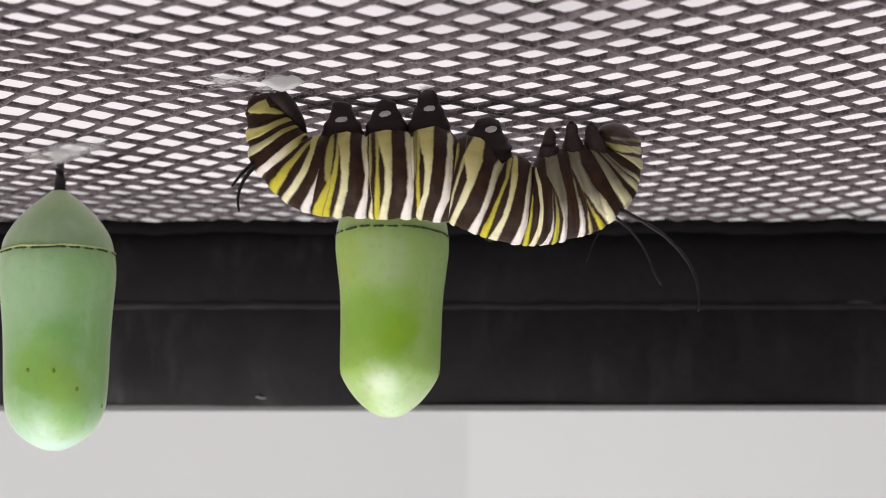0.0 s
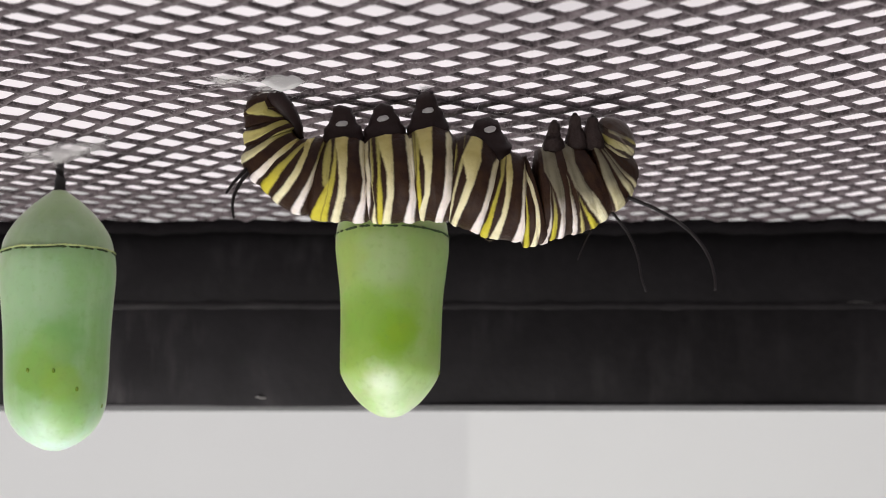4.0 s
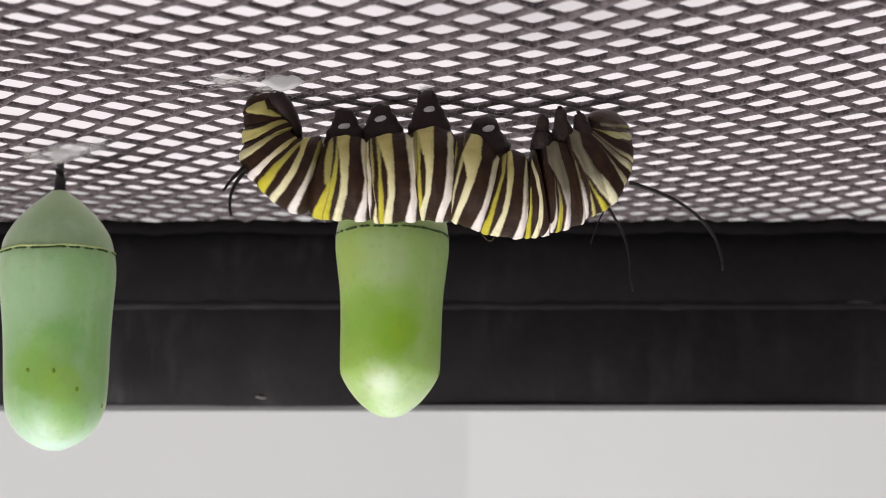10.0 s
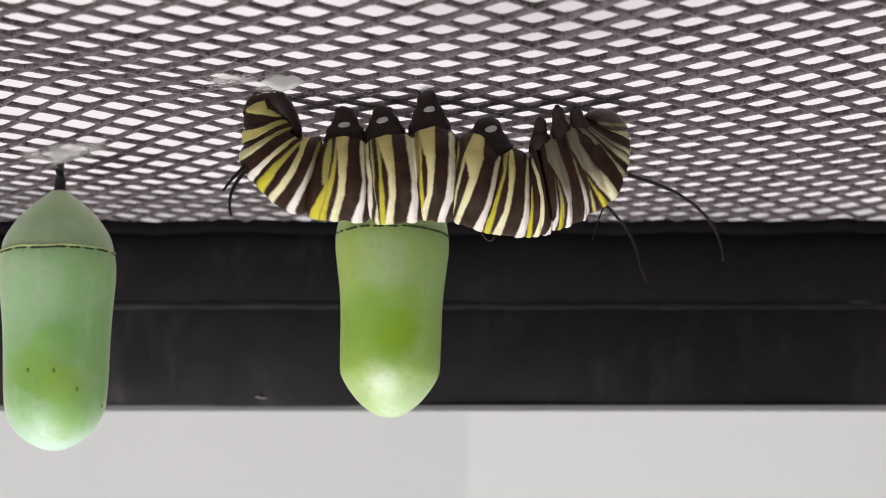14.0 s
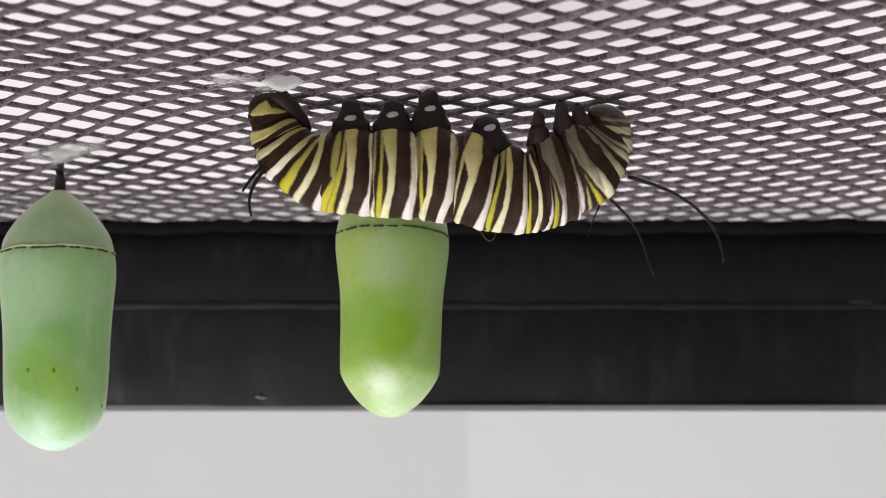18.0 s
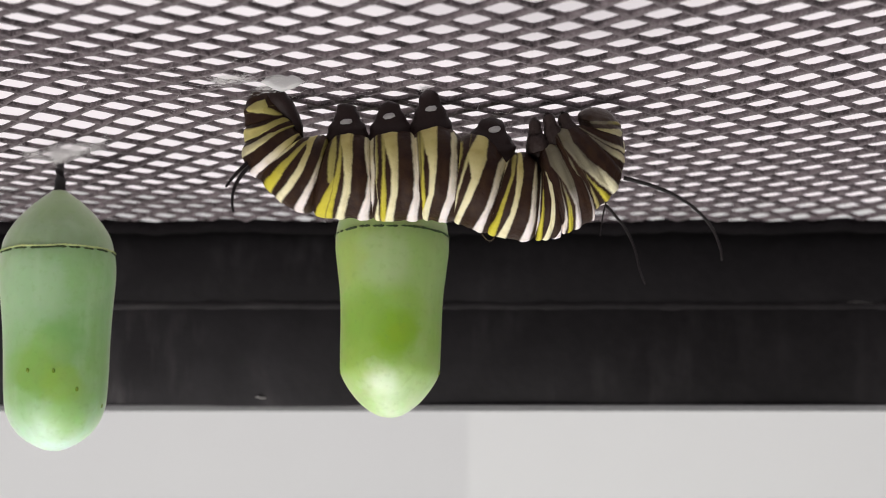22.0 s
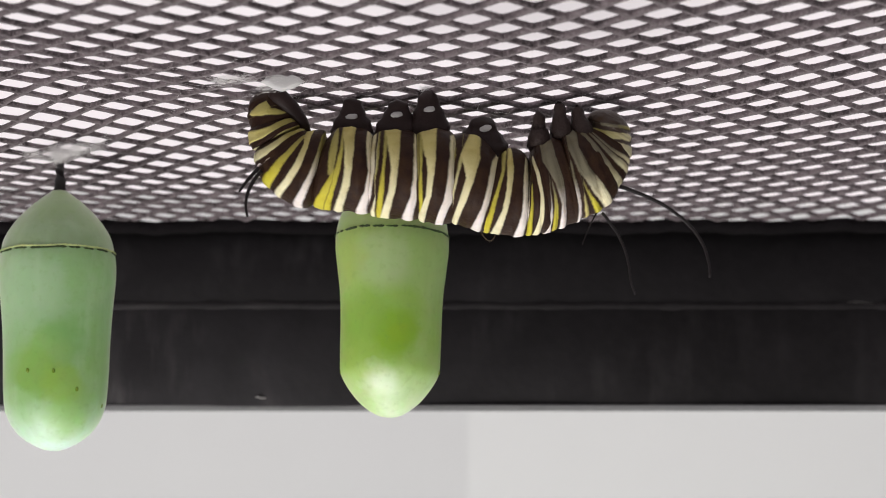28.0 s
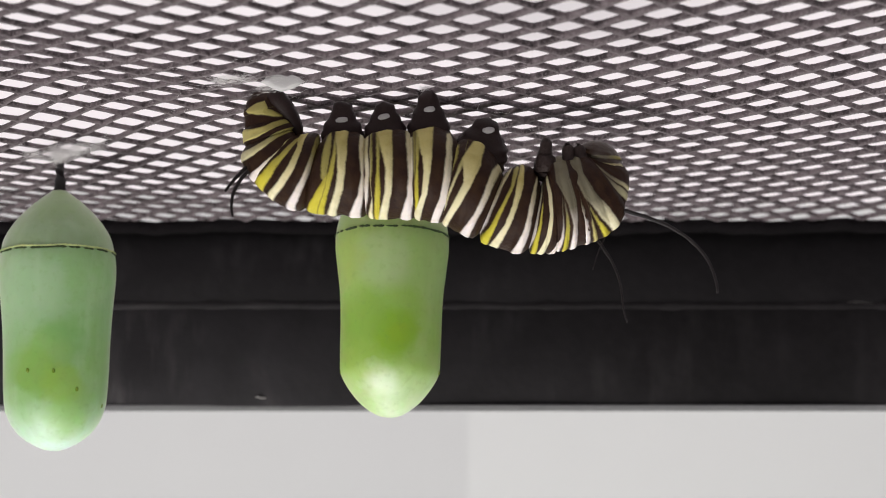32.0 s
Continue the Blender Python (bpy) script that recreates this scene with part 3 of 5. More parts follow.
# ---- chrysalises ----
def chrysalis(place, nod, lean, profile, ring, ring_r, gold_ring, stem, points, patches):
    """A hanging chrysalis. place: the stem's top; profile: (height below it, radius), mm."""
    thing = new("chrysalis")
    fill = eased([(-z, r) for z, r in profile], 64)
    low, high = -profile[-1][0] * MM, -profile[0][0] * MM
    shell = chrysalis_shell("chrysalis_shell", low, high, gold_ring, patches, -ring * MM)
    flat = lambda a, z: 0.012 * math.cos(2 * a) + 0.006 * math.sin(3 * a + z * 300)
    part("shell", lathe([(max(r, 0.02) * MM, z * MM) for z, r in fill], 56, flat), shell, thing)
    bm = bmesh.new()
    rng = random.Random(int(ring * 100))
    n = 72
    for k in range(n):
        if rng.random() < (0.38 if gold_ring else 0.08) or noise.noise(Vector((k * 0.35, ring, 0))) > 0.58:
            continue
        a = 2 * math.pi * k / n
        r = (ring_r - 0.02) * MM * (1 + flat(a, -ring * MM))
        m = Matrix.Translation((r * math.cos(a), r * math.sin(a), (-ring + 0.16 * noise.noise(Vector((k * 0.23, ring, 3)))) * MM)) @ Euler((0, 0, a)).to_matrix().to_4x4()
        bmesh.ops.create_icosphere(bm, subdivisions=1, radius=1.0, matrix=m @ Matrix.Diagonal((0.14 * MM, ring_r * math.pi / n * rng.uniform(1.2, 2.0) * MM, rng.uniform(0.09, 0.16) * MM, 1)))
    part("seam", bm, seam_dark, thing, "dark dotted seam ring")
    if gold_ring:
        bm = bmesh.new()
        for k in range(n):
            a = 2 * math.pi * (k + 0.5) / n
            r = (ring_r - 0.04) * MM * (1 + flat(a, -ring * MM))
            m = Matrix.Translation((r * math.cos(a), r * math.sin(a), (-ring + 0.2 + 0.16 * noise.noise(Vector((k * 0.23, ring, 3)))) * MM)) @ Euler((0, 0, a)).to_matrix().to_4x4()
            bmesh.ops.create_icosphere(bm, subdivisions=1, radius=1.0, matrix=m @ Matrix.Diagonal((0.16 * MM, ring_r * math.pi / n * rng.uniform(1.3, 2.0) * MM, rng.uniform(0.09, 0.16) * MM, 1)))
        part("ridge", bm, seam_gold, thing, "pale yellow-green ridge")
    top = profile[0][0]
    part("cremaster", tube([(0, 0, 0.5 * MM), (0, 0, -0.4 * MM), (0.05 * MM, 0, -top * 0.55 * MM), (0, 0, -(top + 0.5) * MM)],
                           [stem * 0.62 * MM, stem * 0.66 * MM, stem * 0.92 * MM, stem * 1.35 * MM], 14), stem_black, thing, "short black stem")
    for a, z in points:
        r = np.interp(z, [p[0] for p in profile], [p[1] for p in profile])
        bm = bmesh.new()
        bmesh.ops.create_uvsphere(bm, u_segments=10, v_segments=6, radius=0.15 * MM,
                                  matrix=Matrix.Translation((r * math.cos(radians(a)) * MM, r * math.sin(radians(a)) * MM, -z * MM)) @ Matrix.Diagonal((1.1, 1.1, 1.6, 1)))
        part("gold_spot", bm, gold_dot, thing)
    thing.matrix_world = pose(*place, nod, lean, 0)
    return thing


tagged(chrysalis((-0.0399, 0.1395, 0.27815), -1.2, -1.5,
          [(2.5, 0.75), (3.05, 1.45), (4.0, 2.6), (5.2, 3.75), (6.4, 4.65), (7.5, 5.25), (8.7, 5.55), (10.5, 5.78), (12.3, 5.72), (14.6, 5.48), (18.1, 5.24),
           (21.1, 5.14), (23.4, 5.04), (25.2, 4.8), (26.6, 4.2), (27.8, 3.2), (28.5, 2.2), (28.95, 1.3), (29.15, 0.65), (29.22, 0.05)],
          9.24, 5.64, True, 0.72, [(-106, 21.4), (-77, 21.5), (-51, 23.3), (-8, 24.8)],
          [(-92, 19.6, 4.6, (0.19, 0.41, 0.10), 0.7), (-95, 20.4, 3.6, (0.30, 0.50, 0.14), 0.6), (-97, 21.6, 2.6, (0.23, 0.43, 0.05), 0.5), (-66, 22.8, 2.4, (0.30, 0.50, 0.06), 0.6), (-105, 13.5, 4.5, (0.40, 0.56, 0.36), 0.55),
           (-60, 26.0, 3.5, (0.30, 0.52, 0.10), 0.5), (-130, 17.0, 3.0, (0.34, 0.52, 0.28), 0.5)]),
       "jade green hanging chrysalis with a yellow ridge and gold spots", "chrysalis", "hanging chrysalises")
tagged(chrysalis((-0.00510, 0.1395, 0.27985), -4.5, 0.6,
          [(2.2, 0.7), (2.7, 1.4), (3.5, 2.5), (4.6, 3.6), (5.8, 4.6), (7.0, 5.25), (8.4, 5.62), (10.1, 5.75), (12.4, 5.53), (14.8, 5.24), (17.1, 5.1), (19.5, 5.05),
           (21.9, 5.0), (22.8, 4.97), (23.4, 4.86), (24.2, 4.47), (25.3, 3.74), (26.3, 2.86), (26.95, 2.05), (27.35, 1.35), (27.58, 0.7), (27.66, 0.05)],
          9.24, 5.73, False, 0.6, [(-6, 23.2), (-174, 23.2)],
          [(-92, 18.8, 4.6, (0.28, 0.49, 0.05), 0.6), (-82, 19.6, 2.7, (0.24, 0.46, 0.002), 0.8), (-78, 19.8, 1.3, (0.27, 0.46, 0.0), 0.6), (-125, 17.6, 3.4, (0.26, 0.46, 0.06), 0.6), (-100, 12.5, 3.6, (0.44, 0.56, 0.30), 0.5),
           # next patch: soft highlight painted on the tip
           (-104, 26.0, 3.3, (0.74, 0.82, 0.68), 0.6), (-150, 12.0, 3.5, (0.40, 0.52, 0.12), 0.5)]),
       "yellow-green hanging chrysalis with a dark dotted seam", "chrysalis", "hanging chrysalises")


# ---- silk pads ----
def silk(name, place, wide, label, count, seed, deep, high, clumps, button=None):
    """A pad of white silk: a cloud of very fine fibres spun under the net. wide, deep, high: its spread in mm;
    clumps: (across, up, share, length, slope) of denser wisps; button: half sizes of a felted core."""
    rng = random.Random(seed)
    verts, faces = [], []
    thing = new(name)
    for _ in range(count):
        spot, pick = clumps[-1], rng.random()
        for clump in clumps:
            if pick < clump[2]:
                spot = clump
                break
            pick -= clump[2]
        dx, dz, share, length, slope = spot
        a = rng.gauss(0, 0.45) + (math.pi if rng.random() < 0.5 else 0)
        run = length * rng.uniform(0.3, 1.0)
        x = rng.gauss(0, 0.33) * wide
        p = Vector((dx + x, rng.gauss(0, 0.4) * deep, dz + rng.gauss(0, 0.38) * high + slope * x))
        q = p + Vector((math.cos(a) * run, math.sin(a) * run * 0.6, rng.gauss(0, 0.26) * run + slope * math.cos(a) * run))
        w = rng.uniform(0.003, 0.0075)
        side = (q - p).cross(Vector((0, 1, 0))).normalized()
        bow = side * rng.gauss(0, 0.10) * run
        lift = Vector((0, -w, 0))
        b = len(verts)
        for c in (p, p.lerp(q, 0.33) + bow, p.lerp(q, 0.66) + bow, q):
            verts.extend(((c - side * w) * MM, (c + lift) * MM, (c + side * w) * MM))
        for k in range(3):
            for m in range(3):
                faces.append((b + 3 * k + m, b + 3 * k + (m + 1) % 3, b + 3 * k + 3 + (m + 1) % 3, b + 3 * k + 3 + m))
    mesh = bpy.data.meshes.new("fibre_tangle")
    mesh.from_pydata(verts, [], faces)
    mesh.materials.append(silk_white)
    tangle = new("fibre_tangle", mesh)
    tangle.parent = thing
    if button:
        bm = bmesh.new()
        bmesh.ops.create_icosphere(bm, subdivisions=4, radius=1.0)
        for v in bm.verts:
            peak = (abs(v.co.x) + abs(v.co.z) + 0.12) ** -0.7
            v.co *= 1 + 0.10 * noise.noise(v.co * 1.7 + Vector((seed, 0, 0))) + 0.05 * noise.noise(v.co * 6)
            v.co = Vector((v.co.x * button[0] * peak, v.co.y * button[1], v.co.z * button[2] * peak)) * MM
        part("button", bm, silk_felt, thing, "felted white silk button")
    thing.matrix_world = pose(*place, 4.9, 0, 0)
    return tagged(thing, label, "silk pad", "silk pads")


silk("silk_pad", (-0.0144, 0.1190, 0.28190), 1.6, "white silk pad spun under the mesh at the caterpillar's tail", 1400, 3, 0.7, 0.6,
     [(0.0, 0.0, 0.66, 1.1, 0.0), (-4.3, 0.25, 0.13, 1.6, 0.03), (-5.6, 0.05, 0.08, 1.4, 0.0), (-1.5, -0.5, 0.13, 0.8, 0.0)], (2.15, 0.6, 1.0))
silk("silk_pad", (-0.0387, 0.1365, 0.2790), 1.25, "thin white silk pad holding a chrysalis stem", 1700, 5, 0.9, 1.05,
     [(-0.7, -0.2, 0.52, 0.9, 0.0), (1.0, 0.25, 0.25, 1.2, 0.12), (3.0, 0.6, 0.09, 1.8, 0.14), (-3.2, -0.1, 0.08, 1.6, -0.05), (-0.8, 0.6, 0.06, 1.2, 0.1)])
silk("silk_pad", (-0.0052, 0.1395, 0.2802), 2.0, "thin white silk pad holding a chrysalis stem", 400, 8, 0.8, 0.4, [(0.0, 0.0, 1.0, 1.4, 0.0)])
silk("silk_pad", (-0.0014, 0.1235, 0.2824), 0.9, "small greyish silk pad gripped by a proleg", 260, 11, 0.4, 0.35, [(0.0, 0.0, 1.0, 0.8, 0.0)])

# fine silk laid under the net where the caterpillar has crawled
rng = random.Random(21)
verts, faces = [], []
for _ in range(90):
    x, y = rng.gauss(-8, 14), rng.gauss(124, 6)
    a, length = rng.gauss(0.1, 0.7), rng.uniform(1.0, 6.0)
    run = []
    for k in range(4):
        px, py = x + math.cos(a) * length * k / 3, y + math.sin(a) * length * k / 3
        run.append(Vector((px, py, 281.3 - 0.0852 * (py - 125.9) + sag(px, py) - 0.32 + rng.uniform(-0.15, 0.3))) * MM)
    w = rng.uniform(0.004, 0.010) * MM
    side, b = Vector((-math.sin(a), math.cos(a), 0)) * w, len(verts)
    for c in run:
        verts.extend((c - side, c + Vector((0, 0, w)), c + side))
    faces += [(b + 3 * k + m, b + 3 * k + (m + 1) % 3, b + 3 * k + 3 + (m + 1) % 3, b + 3 * k + 3 + m) for k in range(3) for m in range(3)]
mesh = bpy.data.meshes.new("silk_web")
mesh.from_pydata(verts, [], faces)
mesh.materials.append(silk_white)
tagged(new("silk_web", mesh), "sparse pale silk threads laid across the mesh", "silk", kind="stuff")

# ---- the caterpillar: local x along it, z up, y away; mm from the middle of its plane ----
caterpillar = tagged(new("caterpillar"), "plump black, white and yellow banded caterpillar hanging under the mesh", "caterpillar")
caterpillar.matrix_world = pose(0, 0.127 * math.cos(radians(8)), 0.25 + 0.127 * math.sin(radians(8)), 8, 0, 0)

# cuts between the body's segments, tail to head: belly point, back point
CUTS = [((-14.9, 14.6), (-18.3, 14.1)), ((-14.0, 12.26), (-18.26, 11.21)), ((-13.26, 11.53), (-18.05, 9.42)), ((-12.47, 10.42), (-16.47, 7.0)),
        ((-10.53, 10.68), (-11.79, 3.32)), ((-7.16, 10.58), (-6.89, 2.84)), ((-3.05, 10.84), (-2.42, 2.84)), ((1.37, 10.32), (0.47, 2.47)),
        ((5.58, 8.21), (3.47, 1.21)), ((8.37, 7.63), (7.32, 0.32)), ((9.58, 9.21), (10.21, 0.37)), ((11.79, 9.42), (13.32, 1.42)),
        ((13.79, 9.63), (16.74, 3.53)), ((15.05, 9.42), (18.42, 7.32)), ((14.45, 11.75), (18.2, 10.75))]


# the skin's own folds over the chest, where they differ from the cuts
FOLDS = dict(enumerate(CUTS))
FOLDS.update({3: ((-12.47, 10.42), (-16.65, 6.45)), 4: ((-10.4, 10.68), (-12.1, 3.2)), 10: ((8.85, 9.0), (9.65, 0.4)), 11: ((11.0, 9.45), (12.75, 1.15)), 12: ((13.0, 9.75), (16.55, 3.45)), 13: ((14.6, 9.6), (18.42, 7.32))})
# how far, in mm, a segment's back and belly swell out between its folds
BULGE = {1: 0.1, 2: 0.42, 3: 0.5, 11: 0.35, 12: 0.5}
SWELL = {4: 0.5, 5: 0.6, 6: 1.0, 7: 1.2, 8: 0.8}


def plump(k, s):
    """1 on the pale stripes near the back, which stand a little proud, 0 on the dark skin."""
    best = 0.0
    for belly, back, (v, left, right), *rest in STRIPES[k]:
        if v < 0.2 and back is not UMBER:
            best = max(best, min(1.0, max(0.0, 0.5 + 12 * min(s - left, right - s))))
    return best


def segment(name, k, material, label="", lobes=3, cap=None):
    """One body segment between cuts k and k + 1, tucked a little into its neighbours; its origin in its middle."""
    (v0, d0), (v1, d1) = [[Vector((p[0], 0, p[1])) for p in cut] for cut in CUTS[k:k + 2]]
    middle = (v0 + d0 + v1 + d1) / 4
    (v0, d0), (v1, d1) = [[Vector((p[0], 0, p[1])) for p in FOLDS[n]] for n in (k, k + 1)]
    bm = bmesh.new()
    uv = bm.loops.layers.uv.new("UVMap")
    sides, loops, where = 48, [], {}
    out = (d0 + d1 - v0 - v1).normalized()
    tail, front = -0.28 if k >= 10 else -0.16, 1.28 if 9 <= k <= 12 else 1.16
    for s in np.linspace(tail, front, 57):
        s = float(s)
        arch = 4 * max(0.0, s * (1 - s))
        v, d = v0.lerp(v1, s) - out * SWELL.get(k, 0) * arch, d0.lerp(d1, s) + out * BULGE.get(k, 0) * arch
        c, half = (v + d) / 2, (v - d) / 2
        tuck = 1.0 if 0 <= s <= 1 else 1 - 3.2 * (max(-s, s - 1)) ** 1.3
        if cap == "start" and s < 0.45:
            tuck = max(0.02, 1 - ((0.45 - s) / 0.615) ** 2.5) ** 0.46
        if cap == "end" and s > 0.5:
            tuck = 1.06 * math.sqrt(max(0.02, 1 - ((s - 0.5) / 0.67) ** 2.4))
        fat = tuck * (0.970 + 0.035 * max(0.0, math.sin(math.pi * s)) ** 0.42 - 0.007 * math.cos(2 * math.pi * lobes * s + 0.6))
        ridge = plump(k, s)
        deep = half.length * 0.98 * fat
        loop = []
        for j in range(sides):
            a = 2 * math.pi * j / sides
            p = c + half * (math.cos(a) * fat) + Vector((0, -math.sin(a) * deep, 0))
            p += (p - c).normalized() * (0.10 * ridge * (0.5 - 0.5 * math.cos(a)) + 0.10 * noise.noise(p * 0.9) + 0.03 * noise.noise(p * 2.3)) * (0.3 if tuck < 0.9 else 1.0)
            vert = bm.verts.new((p - middle) * MM)
            where[vert] = (s, 0.5 + 0.5 * math.cos(a))
            loop.append(vert)
        loops.append(loop)
    rings(bm, loops)
    for f in bm.faces:
        for corner in f.loops:
            corner[uv].uv = where[corner.vert]
    ob = part(name, bm, material, caterpillar, label)
    ob.location = middle * MM
    return ob, middle


def crawl(ob, rows):
    """Key a body piece: seconds, across and up in mm, turn in degrees."""
    y = ob.location.y
    walk(ob, [(t, pose(x * MM, y, z * MM, 0, turn, 0)) for t, x, z, turn in rows])


body = []
middles = []
for k in range(14):
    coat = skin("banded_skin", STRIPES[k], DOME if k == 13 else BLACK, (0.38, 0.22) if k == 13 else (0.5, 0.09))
    if k == 13:
        ob, m = segment("head", k, coat, "black shining head with yellow stripes", 1, "end")
    elif k <= 2:
        ob, m = segment("tail_segment", k, coat, "", 2, "start" if k == 0 else None)
    else:
        ob, m = segment("thorax_segment" if k >= 10 else "body_segment", k, coat)
    body.append(ob)
    middles.append(m)


feet = {}


def proleg(k, foot, spot, wide):
    """A pair of stout black prolegs under segment k; foot and spot in mm in the caterpillar's plane."""
    m = middles[k]
    for y in (-1.6, 1.6):
        base = Vector((foot[0] + (m.x - foot[0]) * 0.35, y * 0.3, m.z + 2.2)) - m
        tip = Vector((foot[0], y, foot[1])) - m
        pts, radii = [], []
        for s in np.linspace(0, 1, 19):
            s = float(s)
            pts.append(base.lerp(tip, s) * MM)
            r = np.interp(s, (0, 0.3, 0.45, 0.58, 0.72, 0.86, 0.94, 1.0), (0.92, 1.0, 0.94, 0.80, 0.60, 0.47, 0.42, 0.13))
            radii.append(wide * r * (1 + 0.045 * math.sin(s * 30 + k)) * MM)
        bm = tube(pts, radii, 20)
        for v in bm.verts:
            v.co.y *= 0.62
            v.co += v.co.normalized() * (0.20 * noise.noise(v.co * 800 + Vector((k, y, 0))) + 0.07 * noise.noise(v.co * 2600)) * MM
        pieces = [part("proleg", bm, leg_black, body[k], "stubby black proleg")]
        if y < 0:
            bm = bmesh.new()
            bmesh.ops.create_uvsphere(bm, u_segments=16, v_segments=10, radius=1.0)
            s = Vector((spot[0], -0.62 - 0.43 * wide, spot[1])) - m
            for v in bm.verts:
                v.co *= 1 + 0.16 * noise.noise(v.co * 1.8 + Vector((k, 0, 0)))
                v.co = (Vector((v.co.x * 0.55, v.co.y * 0.16, v.co.z * 0.30 + v.co.x * 0.08)) + s) * MM
            pieces.append(part("spot", bm, spot_white, body[k], "small white spot"))
        feet.setdefault(k, []).extend(pieces)


proleg(4, (-9.4, 13.7), (-9.37, 11.9), 1.95)
proleg(5, (-5.3, 13.9), (-5.32, 12.42), 2.1)
proleg(6, (-1.4, 14.6), (-1.26, 12.9), 2.1)
proleg(7, (4.3, 12.15), (4.42, 11.0), 2.55)


# the claspers at the tail, gripping the silk
for y in (-1.2, 1.2):
    pts = [Vector(p) - middles[0] for p in ((-12.9, y * 0.2, 10.6), (-13.3, y * 0.3, 11.5), (-13.9, y * 0.4, 12.4), (-14.6, y * 0.7, 13.3), (-15.2, y, 14.0), (-15.55, y, 14.5), (-15.7, y, 14.85))]
    part("clasper", tube([p * MM for p in pts], [r * MM for r in (0.28, 0.55, 0.76, 0.88, 0.88, 0.74, 0.3)], 18), leg_black, body[0], "dark brown tail clasper")


def leg(k, foot, root, thigh=1.0):
    """A pair of jointed thoracic legs with a claw."""
    m = middles[k]
    for y in (-1.5, 1.3):
        a, b = Vector((root[0], y * 0.9, root[1])) - m, Vector((foot[0] + (0.3 if y > 0 else 0), y, foot[1] + (0.2 if y > 0 else 0))) - m
        bend = a.lerp(b, 0.55) + Vector((-0.12, 0, 0))
        pts = [a, a.lerp(bend, 0.5), a.lerp(bend, 0.8), bend, bend.lerp(b, 0.3), bend.lerp(b, 0.5), bend.lerp(b, 0.72), bend.lerp(b, 0.82), bend.lerp(b, 0.92), b + Vector((0.1, 0, 0))]
        bm = tube([p * MM for p in pts], [r * MM for r in (1.05 * thigh, 0.95 * thigh, 0.82 * thigh, 0.68, 0.57, 0.58, 0.49, 0.40, 0.28, 0.08)], 16)
        for v in bm.verts:
            v.co += v.co.normalized() * 0.09 * noise.noise(v.co * 1500 + Vector((k, y, 0))) * MM
        ob = part("leg", bm, leg_brown, body[k], "black jointed leg")
        feet.setdefault(k, []).append(ob)


leg(10, (9.95, 11.15), (9.8, 8.0), 1.05)
leg(11, (11.75, 11.75), (12.1, 8.4), 1.0)
leg(12, (13.25, 11.75), (14.0, 8.6))


# the swollen dark fold from which the first legs rise
for k, x, z, wide, high in ((10, 9.75, 8.1, 0.95, 1.0), (11, 11.85, 8.5, 0.8, 0.9)):
    bm = bmesh.new()
    bmesh.ops.create_uvsphere(bm, u_segments=24, v_segments=16, radius=1.0)
    for v in bm.verts:
        v.co *= 1 + 0.14 * noise.noise(v.co * 1.6 + Vector((k, 0, 0))) + 0.05 * noise.noise(v.co * 4)
        v.co = (Vector((v.co.x * wide + x, v.co.y * 1.9, v.co.z * high + z)) - middles[k]) * MM
    feet[k].append(part("leg_fold", bm, leg_brown, body[k], "dark swollen fold at the legs' base"))


def curve_points(a, b, c, steps):
    """Points on a quadratic arc from a to c, drawn towards b."""
    a, b, c = Vector(a), Vector(b), Vector(c)
    return [a * (1 - s) ** 2 + b * 2 * s * (1 - s) + c * s * s for s in (k / (steps - 1) for k in range(steps))]


def feeler(name, a, b, c, r0, r1, parent, at=(0, 0, 0), label="thin black fleshy filament", hook=0.0):
    """A tapering thread along an arc; hook: how far, in mm, its tip turns back."""
    pts = curve_points(a, b, c, 29)
    for k, p in enumerate(pts):
        p.z += hook * max(0.0, (k - 19) / 9) ** 2 + 0.05 * noise.noise(p * 0.9)
    radii = [(r0 + (r1 - r0) * k / 28) * (1 + 0.14 * noise.noise(Vector((k * 0.61, r0 * 40, 0)))) * MM for k in range(29)]
    ob = part(name, tube([p * MM for p in pts], radii, 8), feeler_black, parent, label)
    ob.location = Vector(at) * MM
    return ob


m = middles[2]
feeler("filament", Vector((-17.5, -1.2, 8.0)) - m, Vector((-18.6, -1.6, 6.9)) - m, Vector((-19.4, -1.8, 5.7)) - m, 0.20, 0.11, body[2])
feeler("filament", Vector((-17.2, -2.0, 7.6)) - m, Vector((-19.2, -2.4, 5.6)) - m, Vector((-18.6, -2.4, 3.4)) - m, 0.20, 0.11, body[2])
m = middles[11]
feeler("bristle", Vector((15.6, -0.6, 3.3)) - m, Vector((14.2, -0.6, 1.6)) - m, Vector((13.3, -0.6, -1.2)) - m, 0.10, 0.05, body[11], (0, 0, 0), "fine dark bristle")
# the long pair behind the head, laid along local x from the root
feeler_near = feeler("filament", (0, 0, 0), (7.75, 0, 4.1), (11.8, 0, 0), 0.185, 0.11, caterpillar, (16.9, -1.6, 4.0))
feeler_far = feeler("filament", (0, 0, 0), (4.6, 0, 1.9), (8.3, 0, -0.5), 0.14, 0.08, caterpillar, (16.5, 1.8, 3.4), hook=0.8)


# ---- loose threads ----
thread_brown = mottled("thread_brown", (0.05, 0.035, 0.02), (0.16, 0.11, 0.06), 900, 0.6)
lint_pale = mottled("lint_pale", (0.22, 0.21, 0.20), (0.45, 0.44, 0.43), 900, 0.8)
lint_white = mottled("lint_white", (0.05, 0.048, 0.046), (0.12, 0.115, 0.11), 900, 0.8)


